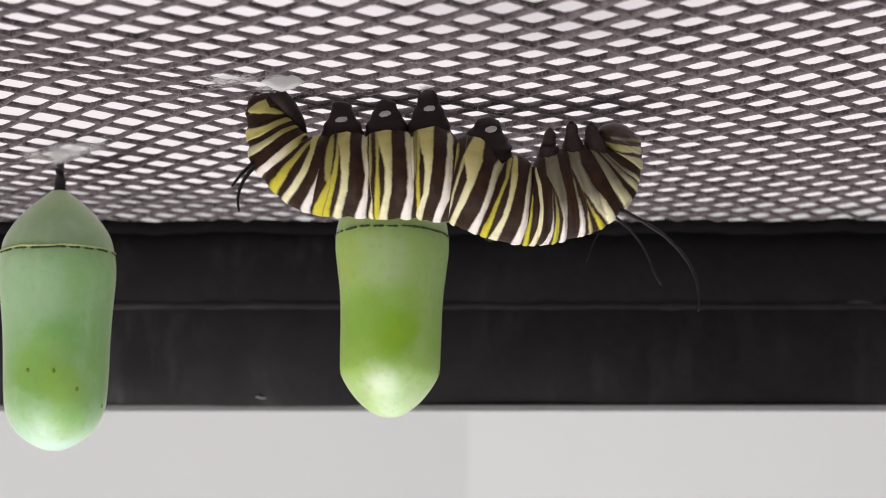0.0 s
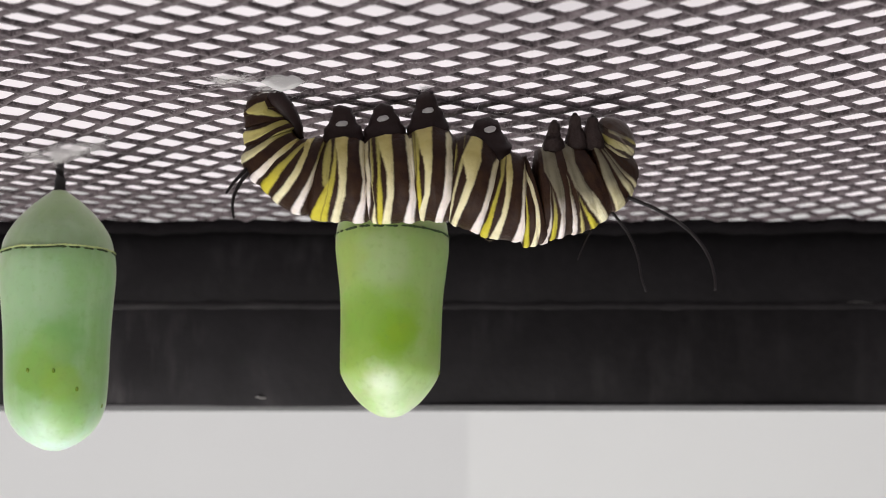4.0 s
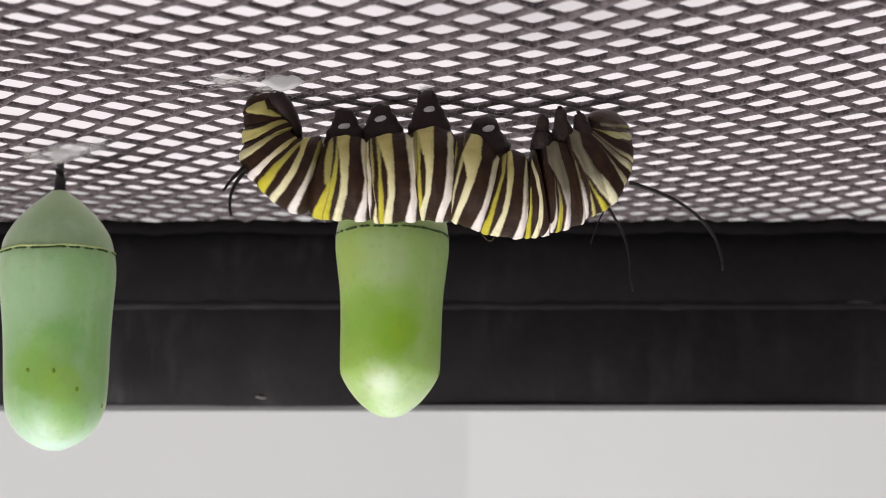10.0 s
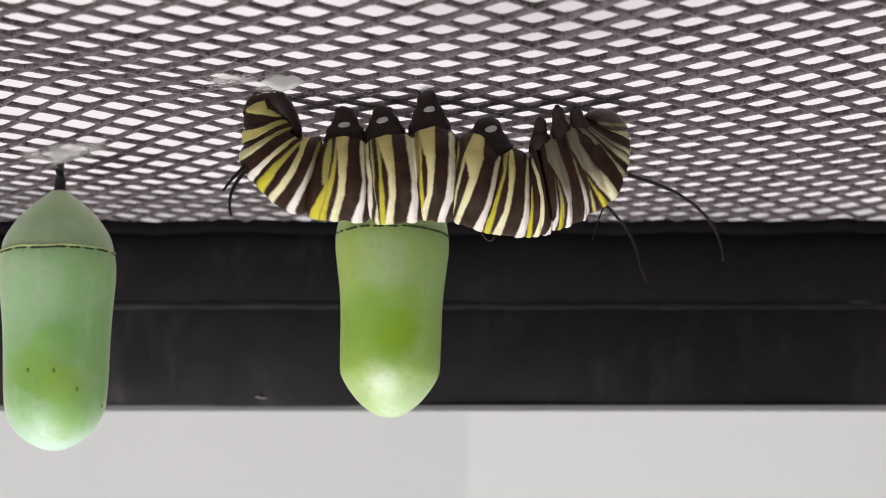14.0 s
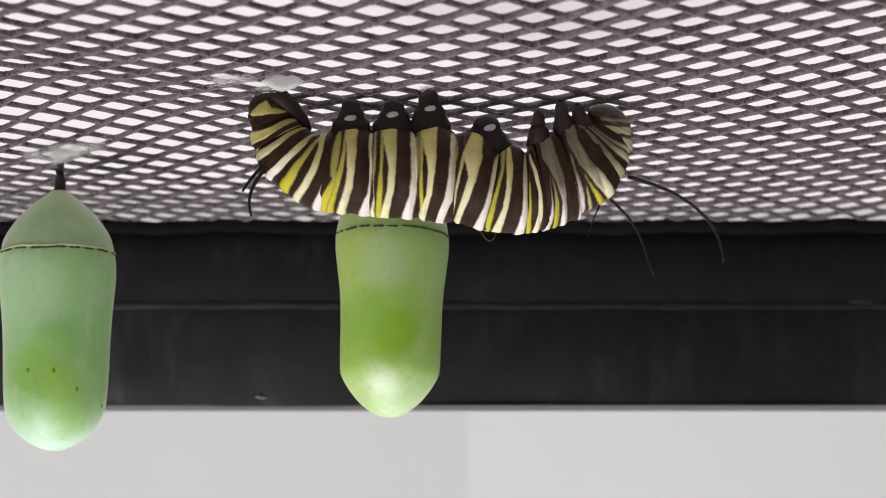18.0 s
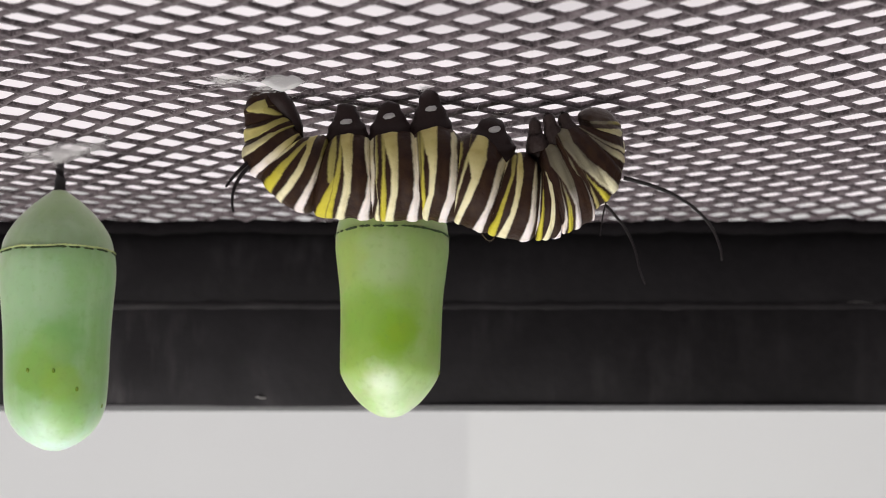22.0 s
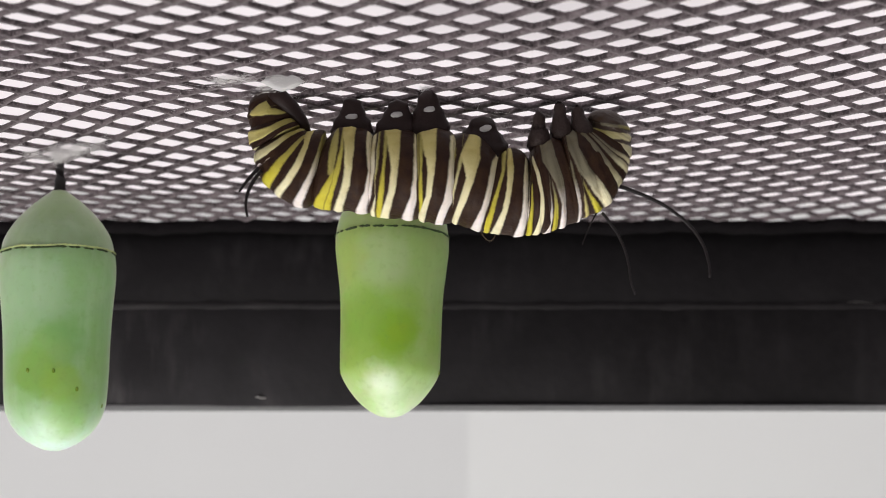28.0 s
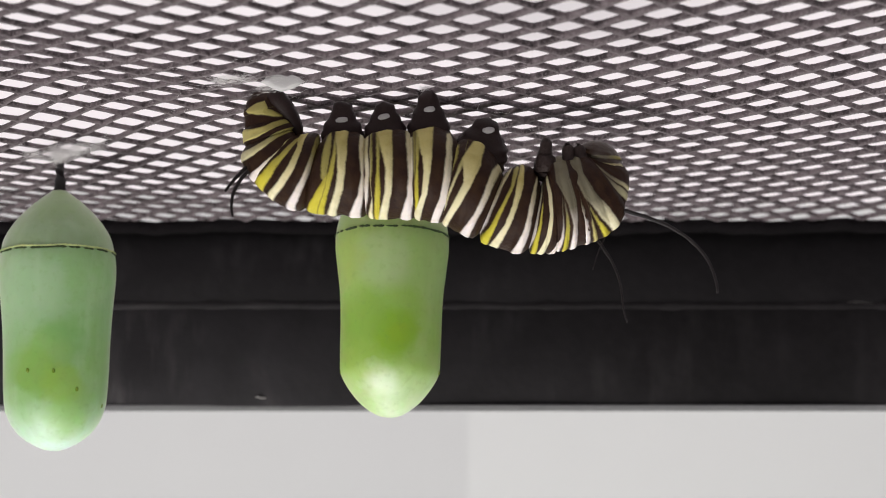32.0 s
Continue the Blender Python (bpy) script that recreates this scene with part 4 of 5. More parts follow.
def thread(name, points, radius, material, label, category):
    """A thin thread through points, in mm."""
    full = []
    for a, b, c in zip(points, points[1:], points[2:]):
        a, b, c = Vector(a), Vector(b), Vector(c)
        full += [p * MM for p in curve_points((a + b) / 2, b, (b + c) / 2, 7)[:-1]]
    return tagged(part(name, tube(full, [radius * MM] * len(full), 5), material), label, category)


thread("silk_thread", [(3.0, 138, 281), (3.2, 138, 280), (3.4, 137.6, 272), (4.4, 137.2, 270.0), (5.4, 137.4, 270.3), (5.9, 138, 274), (6.0, 138, 280), (6.0, 138, 281)],
       0.05, thread_brown, "thin brownish loop of silk hanging from the mesh", "thread")
thread("lint_fibre", [(52, 176.2, 267.5), (53, 176.1, 267.9), (54.5, 176.0, 267.8), (55.5, 176.0, 267.5), (56.2, 176.1, 267.9)],
       0.045, lint_white, "pale lint fibre clinging to the black hem", "lint")
thread("lint_fibre", [(-24.2, 176.2, 255.4), (-23.8, 176.0, 255.6), (-23.3, 175.9, 255.35), (-22.8, 176.1, 255.5), (-22.5, 176.2, 255.4)],
       0.10, lint_pale, "pale lint fibre clinging to the black hem", "lint")


# ---- the caterpillar's crawl: seconds, across and up in mm, turn in degrees ----
def motions():
    crawl(body[0], [
        (0, -16.38, 13.11, 0), (1, -16.49, 13.01, 3.4), (2, -16.52, 12.97, 4.1), (3, -16.56, 12.97, 5.6),
        (6, -16.36, 12.88, -2.7), (7, -16.33, 12.88, -3.8), (8, -16.43, 12.92, 0.4), (9, -16.48, 13.05, 3.8),
        (10, -16.56, 13.01, 6.1), (11, -16.56, 13.01, 6.2), (13, -16.57, 13.01, 6.7), (14, -16.56, 13.01, 6.2),
        (17, -16.38, 13.11, -0.3), (18, -16.23, 13.01, -7.7), (19, -16.2, 13.1, -8.3), (20, -16.38, 13.14, -0.1),
        (21, -16.44, 13.11, 2.3), (22, -16.51, 13.11, 5.1), (23, -16.49, 13.11, 4.4), (24, -16.42, 13.01, 0.7),
        (25, -16.36, 12.92, -2.5), (28, -16.26, 12.97, -5.9), (29, -16.37, 12.99, -1.6), (30, -16.47, 13.02, 2.8),
        (31, -16.49, 12.99, 3.3), (32, -16.52, 12.98, 4.2),
    ])
    crawl(body[1], [
        (0, -15.89, 11.11, 0), (1, -16.09, 10.96, 0.3), (2, -16.13, 10.91, 0), (3, -16.21, 10.92, 0.3),
        (6, -15.84, 10.79, -2.1), (7, -15.81, 10.79, -2.7), (8, -15.96, 10.84, -1.9), (9, -16.1, 11.03, -0.2),
        (10, -16.25, 10.96, 0.2), (11, -16.26, 10.95, 0.3), (13, -16.28, 10.94, 0.6), (14, -16.25, 10.95, 0.2),
        (17, -15.87, 11.13, -1.3), (18, -15.49, 10.94, -3.3), (19, -15.41, 11.06, -3.3), (20, -15.76, 11.12, -2),
        (21, -15.93, 11.08, -1.3), (22, -16.08, 11.1, -0.2), (23, -16.05, 11.06, 0), (24, -15.9, 10.95, -0.4),
        (25, -15.79, 10.84, -1.3), (28, -15.69, 10.97, -1.9), (29, -15.88, 11.01, -0.7), (30, -16.08, 11.02, 0.4),
        (31, -16.12, 10.97, 0.8), (32, -16.18, 10.97, 1.4),
    ])
    crawl(body[2], [
        (0, -15.07, 9.59, 0), (1, -15.55, 9.27, -0.6), (2, -15.7, 9.16, -1.4), (3, -15.89, 9.15, -1.2),
        (6, -15, 8.92, -3.2), (7, -14.89, 8.94, -3.7), (8, -15.33, 9.04, -3), (9, -15.56, 9.42, -0.6),
        (10, -15.9, 9.27, -0.8), (11, -15.9, 9.25, -0.6), (13, -15.95, 9.24, -0.3), (14, -15.9, 9.26, -0.7),
        (17, -15.07, 9.65, -1.3), (18, -14.33, 9.38, -3.3), (19, -14.18, 9.66, -2.3), (20, -15, 9.75, -1.1),
        (21, -15.31, 9.61, -1.1), (22, -15.64, 9.59, -0.4), (23, -15.54, 9.56, 0.2), (24, -15.2, 9.29, -0.7),
        (25, -14.93, 9.02, -2.1), (28, -14.54, 9.25, -2.1), (29, -15.02, 9.28, -1.5), (30, -15.49, 9.32, -0.7),
        (31, -15.58, 9.21, -0.5), (32, -15.71, 9.17, -0.4),
    ])
    crawl(body[3], [
        (0, -12.82, 7.86, 0), (0.5, -13.06, 7.79, 1.3), (1, -13.23, 7.75, 2.1), (1.5, -13.34, 7.73, 2.4), (2, -13.4, 7.72, 2.7),
        (2.5, -13.45, 7.71, 2.9), (3, -13.47, 7.7, 3.1), (3.5, -13.48, 7.7, 3.4), (5.5, -13.35, 7.74, 2.5), (6, -13.23, 7.88, 2.9),
        (6.5, -13.22, 7.93, 3.4), (7, -13.26, 7.94, 3.5), (7.5, -13.28, 7.94, 3.1), (8, -13.29, 7.91, 2.4), (8.5, -13.4, 7.86, 1.9),
        (9, -13.58, 7.82, 2.1), (9.5, -13.71, 7.81, 2.6), (10, -13.8, 7.8, 2.9), (10.5, -13.87, 7.77, 3.3), (11, -13.93, 7.74, 3.5),
        (11.5, -13.97, 7.72, 3.6), (12, -13.99, 7.7, 3.7), (12.5, -14, 7.7, 3.8), (13, -14, 7.7, 3.8), (13.5, -13.98, 7.71, 3.7),
        (14, -13.87, 7.8, 3.6), (14.5, -13.61, 8, 4), (16.5, -12.67, 8.12, 1.7), (17, -12.55, 8.14, 0.2), (17.5, -12.31, 8.11, -1.4),
        (18, -11.97, 8.04, -3.1), (18.5, -11.74, 8.03, -4), (19, -11.76, 8.05, -3.3), (19.5, -12.08, 8.02, -1.6), (20, -12.5, 7.98, 0),
        (20.5, -12.8, 7.96, 1.3), (21, -12.98, 7.94, 2.1), (21.5, -13.12, 7.92, 2.5), (22, -13.21, 7.89, 2.6), (22.5, -13.25, 7.86, 2.9),
        (23, -13.26, 7.85, 3.3), (23.5, -13.25, 7.87, 3.5), (24, -13.23, 7.92, 3.6), (24.5, -13.22, 7.97, 3.6), (25, -13.23, 8.02, 3.7),
        (25.5, -13.25, 8.05, 4.3), (27.5, -13.38, 8.35, 1.8), (28, -13.41, 8.36, 1.4), (28.5, -13.51, 8.35, 1.2), (29, -13.65, 8.34, 1.5),
        (29.5, -13.78, 8.3, 2), (30, -13.9, 8.19, 1.8), (30.5, -13.99, 8.03, 1), (31, -14.02, 7.97, 0.6), (31.5, -14, 8.03, 1.1),
        (32, -14.02, 8.09, 1.9),
    ])
    crawl(body[4], [
        (0, -9.09, 6.86, 0), (0.5, -9.14, 6.75, -0.7), (1, -9.18, 6.66, -1), (1.5, -9.21, 6.62, -0.8), (2, -9.22, 6.56, -0.6),
        (2.5, -9.21, 6.48, -0.5), (3, -9.23, 6.44, -0.5), (3.5, -9.3, 6.4, -0.6), (5.5, -9.02, 6.67, 2.6), (6, -8.81, 6.79, 3.3),
        (6.5, -8.66, 6.83, 3), (7, -8.55, 6.83, 2.4), (7.5, -8.45, 6.82, 1.9), (8, -8.43, 6.78, 0.9), (8.5, -8.6, 6.74, 0.1),
        (9, -8.83, 6.68, 0), (9.5, -9, 6.6, -0.1), (10, -9.13, 6.56, -0.3), (10.5, -9.24, 6.5, -0.1), (11, -9.32, 6.44, 0.3),
        (11.5, -9.37, 6.43, 0.5), (12, -9.4, 6.43, 0.3), (12.5, -9.42, 6.42, 0.2), (13, -9.44, 6.39, 0.6), (13.5, -9.43, 6.39, 0.7),
        (14, -9.32, 6.48, 1.2), (14.5, -9.11, 6.67, 2.3), (16.5, -8.92, 7.02, 1.2), (17, -8.91, 7.07, 1.4), (17.5, -8.79, 7.11, 2),
        (18, -8.56, 7.14, 2.6), (18.5, -8.38, 7.18, 2.9), (19, -8.33, 7.15, 2.7), (19.5, -8.33, 6.99, 1.6), (20, -8.39, 6.81, 0.4),
        (20.5, -8.52, 6.74, -0.3), (21, -8.65, 6.73, -0.5), (21.5, -8.76, 6.73, -0.3), (22, -8.83, 6.71, -0.1), (22.5, -8.84, 6.64, 0.1),
        (23, -8.76, 6.55, 0.8), (23.5, -8.61, 6.55, 1.5), (24, -8.48, 6.65, 2.3), (24.5, -8.43, 6.74, 2.8), (25, -8.4, 6.84, 3.1),
        (25.5, -8.38, 6.99, 3.3), (27.5, -8.79, 7.34, 3.2), (28, -8.8, 7.36, 3.1), (28.5, -8.86, 7.32, 2.9), (29, -9, 7.27, 2.7),
        (29.5, -9.16, 7.19, 2.4), (30, -9.26, 7.06, 2.1), (30.5, -9.31, 6.98, 1.7), (31, -9.34, 6.97, 1.5), (31.5, -9.39, 6.98, 1.7),
        (32, -9.43, 6.99, 2.3),
    ])
    crawl(body[5], [
        (0, -4.88, 6.78, 0), (0.5, -4.83, 6.77, -1.1), (1, -4.8, 6.74, -1.7), (1.5, -4.79, 6.72, -2), (2, -4.76, 6.64, -2.2),
        (2.5, -4.72, 6.53, -2.2), (3, -4.7, 6.47, -2.2), (3.5, -4.69, 6.43, -2.2), (5.5, -4.81, 6.32, -1.3), (6, -4.8, 6.42, -1.6),
        (6.5, -4.75, 6.47, -2), (7, -4.65, 6.47, -2), (7.5, -4.56, 6.46, -1.7), (8, -4.53, 6.47, -1.5), (8.5, -4.56, 6.52, -1.7),
        (9, -4.6, 6.55, -2), (9.5, -4.62, 6.5, -2.2), (10, -4.63, 6.45, -2.8), (10.5, -4.66, 6.44, -3.9), (11, -4.68, 6.4, -4.4),
        (11.5, -4.68, 6.36, -4.4), (12, -4.68, 6.32, -4.4), (12.5, -4.68, 6.28, -4.4), (13, -4.67, 6.28, -4.6), (13.5, -4.64, 6.32, -4.8),
        (14, -4.57, 6.37, -4), (14.5, -4.46, 6.43, -2.2), (16.5, -4.62, 6.75, 1.5), (17, -4.72, 6.83, 2.1), (17.5, -4.71, 6.88, 2.6),
        (18, -4.56, 6.88, 3), (18.5, -4.44, 6.86, 3.4), (19, -4.32, 6.82, 3), (19.5, -4.14, 6.72, 1.8), (20, -4.06, 6.65, 0.5),
        (20.5, -4.11, 6.64, -0.2), (21, -4.17, 6.62, -0.2), (21.5, -4.24, 6.62, 0), (22, -4.31, 6.61, -0.2), (22.5, -4.35, 6.53, -0.5),
        (23, -4.38, 6.45, -1.2), (23.5, -4.41, 6.43, -2.2), (24, -4.44, 6.43, -2.2), (24.5, -4.42, 6.48, -1.7), (25, -4.41, 6.57, -1.1),
        (25.5, -4.4, 6.56, 0), (27.5, -4.39, 6.74, 5.2), (28, -4.37, 6.82, 5.4), (28.5, -4.38, 6.83, 5.1), (29, -4.43, 6.79, 4.4),
        (29.5, -4.5, 6.75, 3.3), (30, -4.57, 6.72, 2.3), (30.5, -4.63, 6.71, 1.4), (31, -4.67, 6.72, 1), (31.5, -4.73, 6.72, 1),
        (32, -4.84, 6.78, 0.6),
    ])
    crawl(body[6], [
        (0, -0.91, 6.62, 0), (0.5, -0.88, 6.61, -0.5), (1, -0.86, 6.6, -0.9), (1.5, -0.84, 6.61, -1.2), (2, -0.82, 6.6, -1.5),
        (2.5, -0.8, 6.59, -1.9), (3, -0.8, 6.59, -2.2), (3.5, -0.83, 6.6, -2.7), (5.5, -0.99, 6.57, -2.6), (6, -0.98, 6.57, -2.8),
        (6.5, -0.95, 6.58, -3.3), (7, -0.91, 6.58, -3.6), (7.5, -0.87, 6.59, -3.6), (8, -0.86, 6.62, -3.4), (8.5, -0.88, 6.64, -2.7),
        (9, -0.86, 6.66, -2), (9.5, -0.81, 6.66, -1.8), (10, -0.79, 6.63, -1.8), (10.5, -0.78, 6.63, -2), (11, -0.75, 6.66, -2.1),
        (11.5, -0.71, 6.67, -2), (12, -0.71, 6.66, -1.8), (12.5, -0.71, 6.63, -1.9), (13, -0.7, 6.63, -2), (13.5, -0.68, 6.65, -2.3),
        (14, -0.64, 6.62, -2.4), (14.5, -0.55, 6.56, -1.9), (16.5, -0.67, 6.54, 0), (17, -0.76, 6.55, 0.6), (17.5, -0.74, 6.56, 0.6),
        (18, -0.62, 6.55, 0.2), (18.5, -0.53, 6.53, 0), (19, -0.45, 6.52, -0.8), (19.5, -0.32, 6.57, -2.4), (20, -0.25, 6.62, -3.2),
        (20.5, -0.27, 6.6, -2.8), (21, -0.32, 6.61, -2.2), (21.5, -0.4, 6.64, -2), (22, -0.48, 6.61, -1.6), (22.5, -0.52, 6.58, -1.5),
        (23, -0.56, 6.6, -1.8), (23.5, -0.64, 6.64, -2.1), (24, -0.73, 6.69, -2.2), (24.5, -0.79, 6.68, -1.9), (25, -0.82, 6.64, -1.4),
        (25.5, -0.83, 6.58, -1.1), (27.5, -0.66, 6.29, 0.7), (28, -0.67, 6.41, 0.3), (28.5, -0.68, 6.51, 0), (29, -0.71, 6.56, 0.1),
        (29.5, -0.72, 6.56, 0.4), (30, -0.72, 6.54, 0.5), (30.5, -0.75, 6.52, 0.6), (31, -0.8, 6.53, 0.6), (31.5, -0.89, 6.57, 0.6),
        (32, -1.03, 6.58, 0.8),
    ])
    crawl(body[7], [
        (0, 2.72, 5.55, 0), (0.5, 2.77, 5.54, -0.3), (1, 2.79, 5.52, -0.5), (1.5, 2.82, 5.54, -0.9), (2, 2.87, 5.59, -1.4),
        (2.5, 2.9, 5.61, -1.9), (3, 2.89, 5.6, -2.2), (3.5, 2.83, 5.56, -2.6), (5.5, 2.49, 5.69, -5.5), (6, 2.5, 5.8, -6.9),
        (6.5, 2.54, 5.93, -8), (7, 2.59, 6.02, -8.8), (7.5, 2.6, 6.04, -8.7), (8, 2.56, 5.98, -7.4), (8.5, 2.51, 5.86, -5.3),
        (9, 2.56, 5.8, -3.8), (9.5, 2.68, 5.8, -3.5), (10, 2.76, 5.79, -3.5), (10.5, 2.8, 5.76, -3.3), (11, 2.83, 5.74, -3.1),
        (11.5, 2.88, 5.72, -3), (12, 2.91, 5.71, -3), (12.5, 2.92, 5.71, -3.1), (13, 2.93, 5.7, -3.2), (13.5, 2.94, 5.71, -3.4),
        (14, 2.96, 5.77, -3.6), (14.5, 3.02, 5.86, -4.1), (16.5, 2.88, 5.91, -3.9), (17, 2.79, 5.85, -3.7), (17.5, 2.79, 5.84, -4.1),
        (18, 2.9, 5.86, -4.7), (18.5, 3, 5.88, -4.9), (19, 3.09, 5.91, -5.1), (19.5, 3.26, 5.96, -5.3), (20, 3.38, 5.97, -4.9),
        (20.5, 3.37, 5.91, -3.9), (21, 3.31, 5.85, -3), (21.5, 3.22, 5.78, -1.9), (22, 3.12, 5.7, -0.8), (22.5, 3.03, 5.64, 0),
        (23, 2.93, 5.59, 0.9), (23.5, 2.8, 5.54, 1.9), (24, 2.67, 5.51, 2.3), (24.5, 2.59, 5.51, 1.4), (25, 2.57, 5.57, -0.1),
        (25.5, 2.61, 5.67, -1.8), (27.5, 2.72, 5.82, -4.6), (28, 2.69, 5.76, -4.4), (28.5, 2.69, 5.67, -3.1), (29, 2.71, 5.54, -0.8),
        (29.5, 2.72, 5.45, 1.1), (30, 2.7, 5.41, 2.2), (30.5, 2.66, 5.39, 2.7), (31, 2.61, 5.38, 3.2), (31.5, 2.52, 5.35, 4),
        (32, 2.34, 5.28, 5.3),
    ])
    crawl(body[8], [
        (0, 6.18, 4.34, 0), (0.5, 6.19, 4.35, -0.3), (1, 6.21, 4.36, -0.5), (1.5, 6.25, 4.39, -1.2), (2, 6.3, 4.44, -2.2),
        (2.5, 6.33, 4.48, -3.1), (3, 6.26, 4.5, -3.8), (3.5, 6.1, 4.5, -4.5), (5.5, 5.68, 4.89, -8.8), (6, 5.67, 5.09, -10),
        (6.5, 5.7, 5.27, -11), (7, 5.73, 5.38, -11.3), (7.5, 5.75, 5.41, -10.9), (8, 5.69, 5.3, -9.8), (8.5, 5.64, 5.05, -7.9),
        (9, 5.74, 4.87, -6.3), (9.5, 5.92, 4.83, -5.7), (10, 6.03, 4.81, -5.2), (10.5, 6.11, 4.77, -4.7), (11, 6.17, 4.75, -4.3),
        (11.5, 6.22, 4.74, -4.1), (12, 6.24, 4.74, -4.1), (12.5, 6.25, 4.73, -4.4), (13, 6.27, 4.73, -4.7), (13.5, 6.25, 4.78, -5.1),
        (14, 6.18, 4.94, -5.8), (14.5, 6.13, 5.22, -6.7), (16.5, 5.89, 5.23, -6.7), (17, 5.84, 5.15, -6.3), (17.5, 5.88, 5.15, -6.6),
        (18, 6.03, 5.2, -7.2), (18.5, 6.15, 5.23, -7.6), (19, 6.27, 5.27, -7.9), (19.5, 6.51, 5.3, -8.7), (20, 6.73, 5.29, -9),
        (20.5, 6.83, 5.2, -8.1), (21, 6.82, 5.06, -6.9), (21.5, 6.77, 4.88, -5.1), (22, 6.8, 4.61, -2.9), (22.5, 6.92, 4.32, -2.4),
        (23, 7, 4.17, -2.9), (23.5, 6.95, 4.17, -2.7), (24, 6.76, 4.24, -2.9), (24.5, 6.53, 4.36, -3.6), (25, 6.35, 4.55, -4),
        (25.5, 6.22, 4.75, -3.8), (27.5, 6.05, 5.07, -5.3), (28, 6.04, 5.01, -5.7), (28.5, 6.13, 4.79, -5.2), (29, 6.4, 4.44, -3.7),
        (29.5, 6.72, 4.13, -2.4), (30, 6.88, 3.95, -1.4), (30.5, 6.91, 3.9, -0.1), (31, 6.89, 3.86, 1.4), (31.5, 6.77, 3.76, 2.8),
        (32, 6.5, 3.54, 4.3),
    ])
    crawl(body[9], [
        (0, 8.87, 4.38, 0), (0.5, 8.83, 4.42, -0.7), (1, 8.84, 4.45, -1.2), (1.5, 8.86, 4.51, -2), (2, 8.89, 4.57, -3),
        (2.5, 8.89, 4.54, -4.1), (3, 8.77, 4.44, -5.7), (3.5, 8.53, 4.35, -7.6), (5.5, 8.11, 4.92, -10.7), (6, 8.16, 5.4, -10.4),
        (6.5, 8.23, 5.72, -9.9), (7, 8.29, 5.91, -9.6), (7.5, 8.32, 5.98, -9.4), (8, 8.31, 5.83, -8.4), (8.5, 8.31, 5.51, -6.7),
        (9, 8.42, 5.29, -5.5), (9.5, 8.61, 5.22, -5.1), (10, 8.74, 5.16, -4.7), (10.5, 8.79, 5.1, -4.5), (11, 8.85, 5.05, -4.5),
        (11.5, 8.91, 5, -4.5), (12, 8.94, 5, -4.6), (12.5, 8.94, 5.01, -4.8), (13, 8.95, 5.01, -5), (13.5, 8.92, 5.07, -5.2),
        (14, 8.83, 5.26, -5.6), (14.5, 8.75, 5.58, -6.6), (16.5, 8.57, 5.63, -5.7), (17, 8.49, 5.55, -5.6), (17.5, 8.5, 5.57, -6.1),
        (18, 8.64, 5.67, -6.9), (18.5, 8.77, 5.72, -7.4), (19, 8.91, 5.78, -8.1), (19.5, 9.18, 5.89, -8.9), (20, 9.45, 5.89, -9.1),
        (20.5, 9.56, 5.78, -8.8), (21, 9.58, 5.61, -8), (21.5, 9.63, 5.36, -6.3), (22, 9.85, 4.96, -4), (22.5, 10.22, 4.53, -2.3),
        (23, 10.41, 4.34, -2), (23.5, 10.31, 4.42, -3), (24, 10.08, 4.54, -3), (24.5, 9.8, 4.64, -2.3), (25, 9.53, 4.8, -2.1),
        (25.5, 9.3, 5, -2.4), (27.5, 8.87, 5.47, -4.7), (28, 8.84, 5.44, -5.2), (28.5, 8.97, 5.21, -4.2), (29, 9.36, 4.78, -2.3),
        (29.5, 9.82, 4.41, -1.4), (30, 10.07, 4.21, -1.2), (30.5, 10.11, 4.1, -0.6), (31, 10.09, 4.02, 0.1), (31.5, 10, 3.88, 0.8),
        (32, 9.77, 3.59, 2.1),
    ])
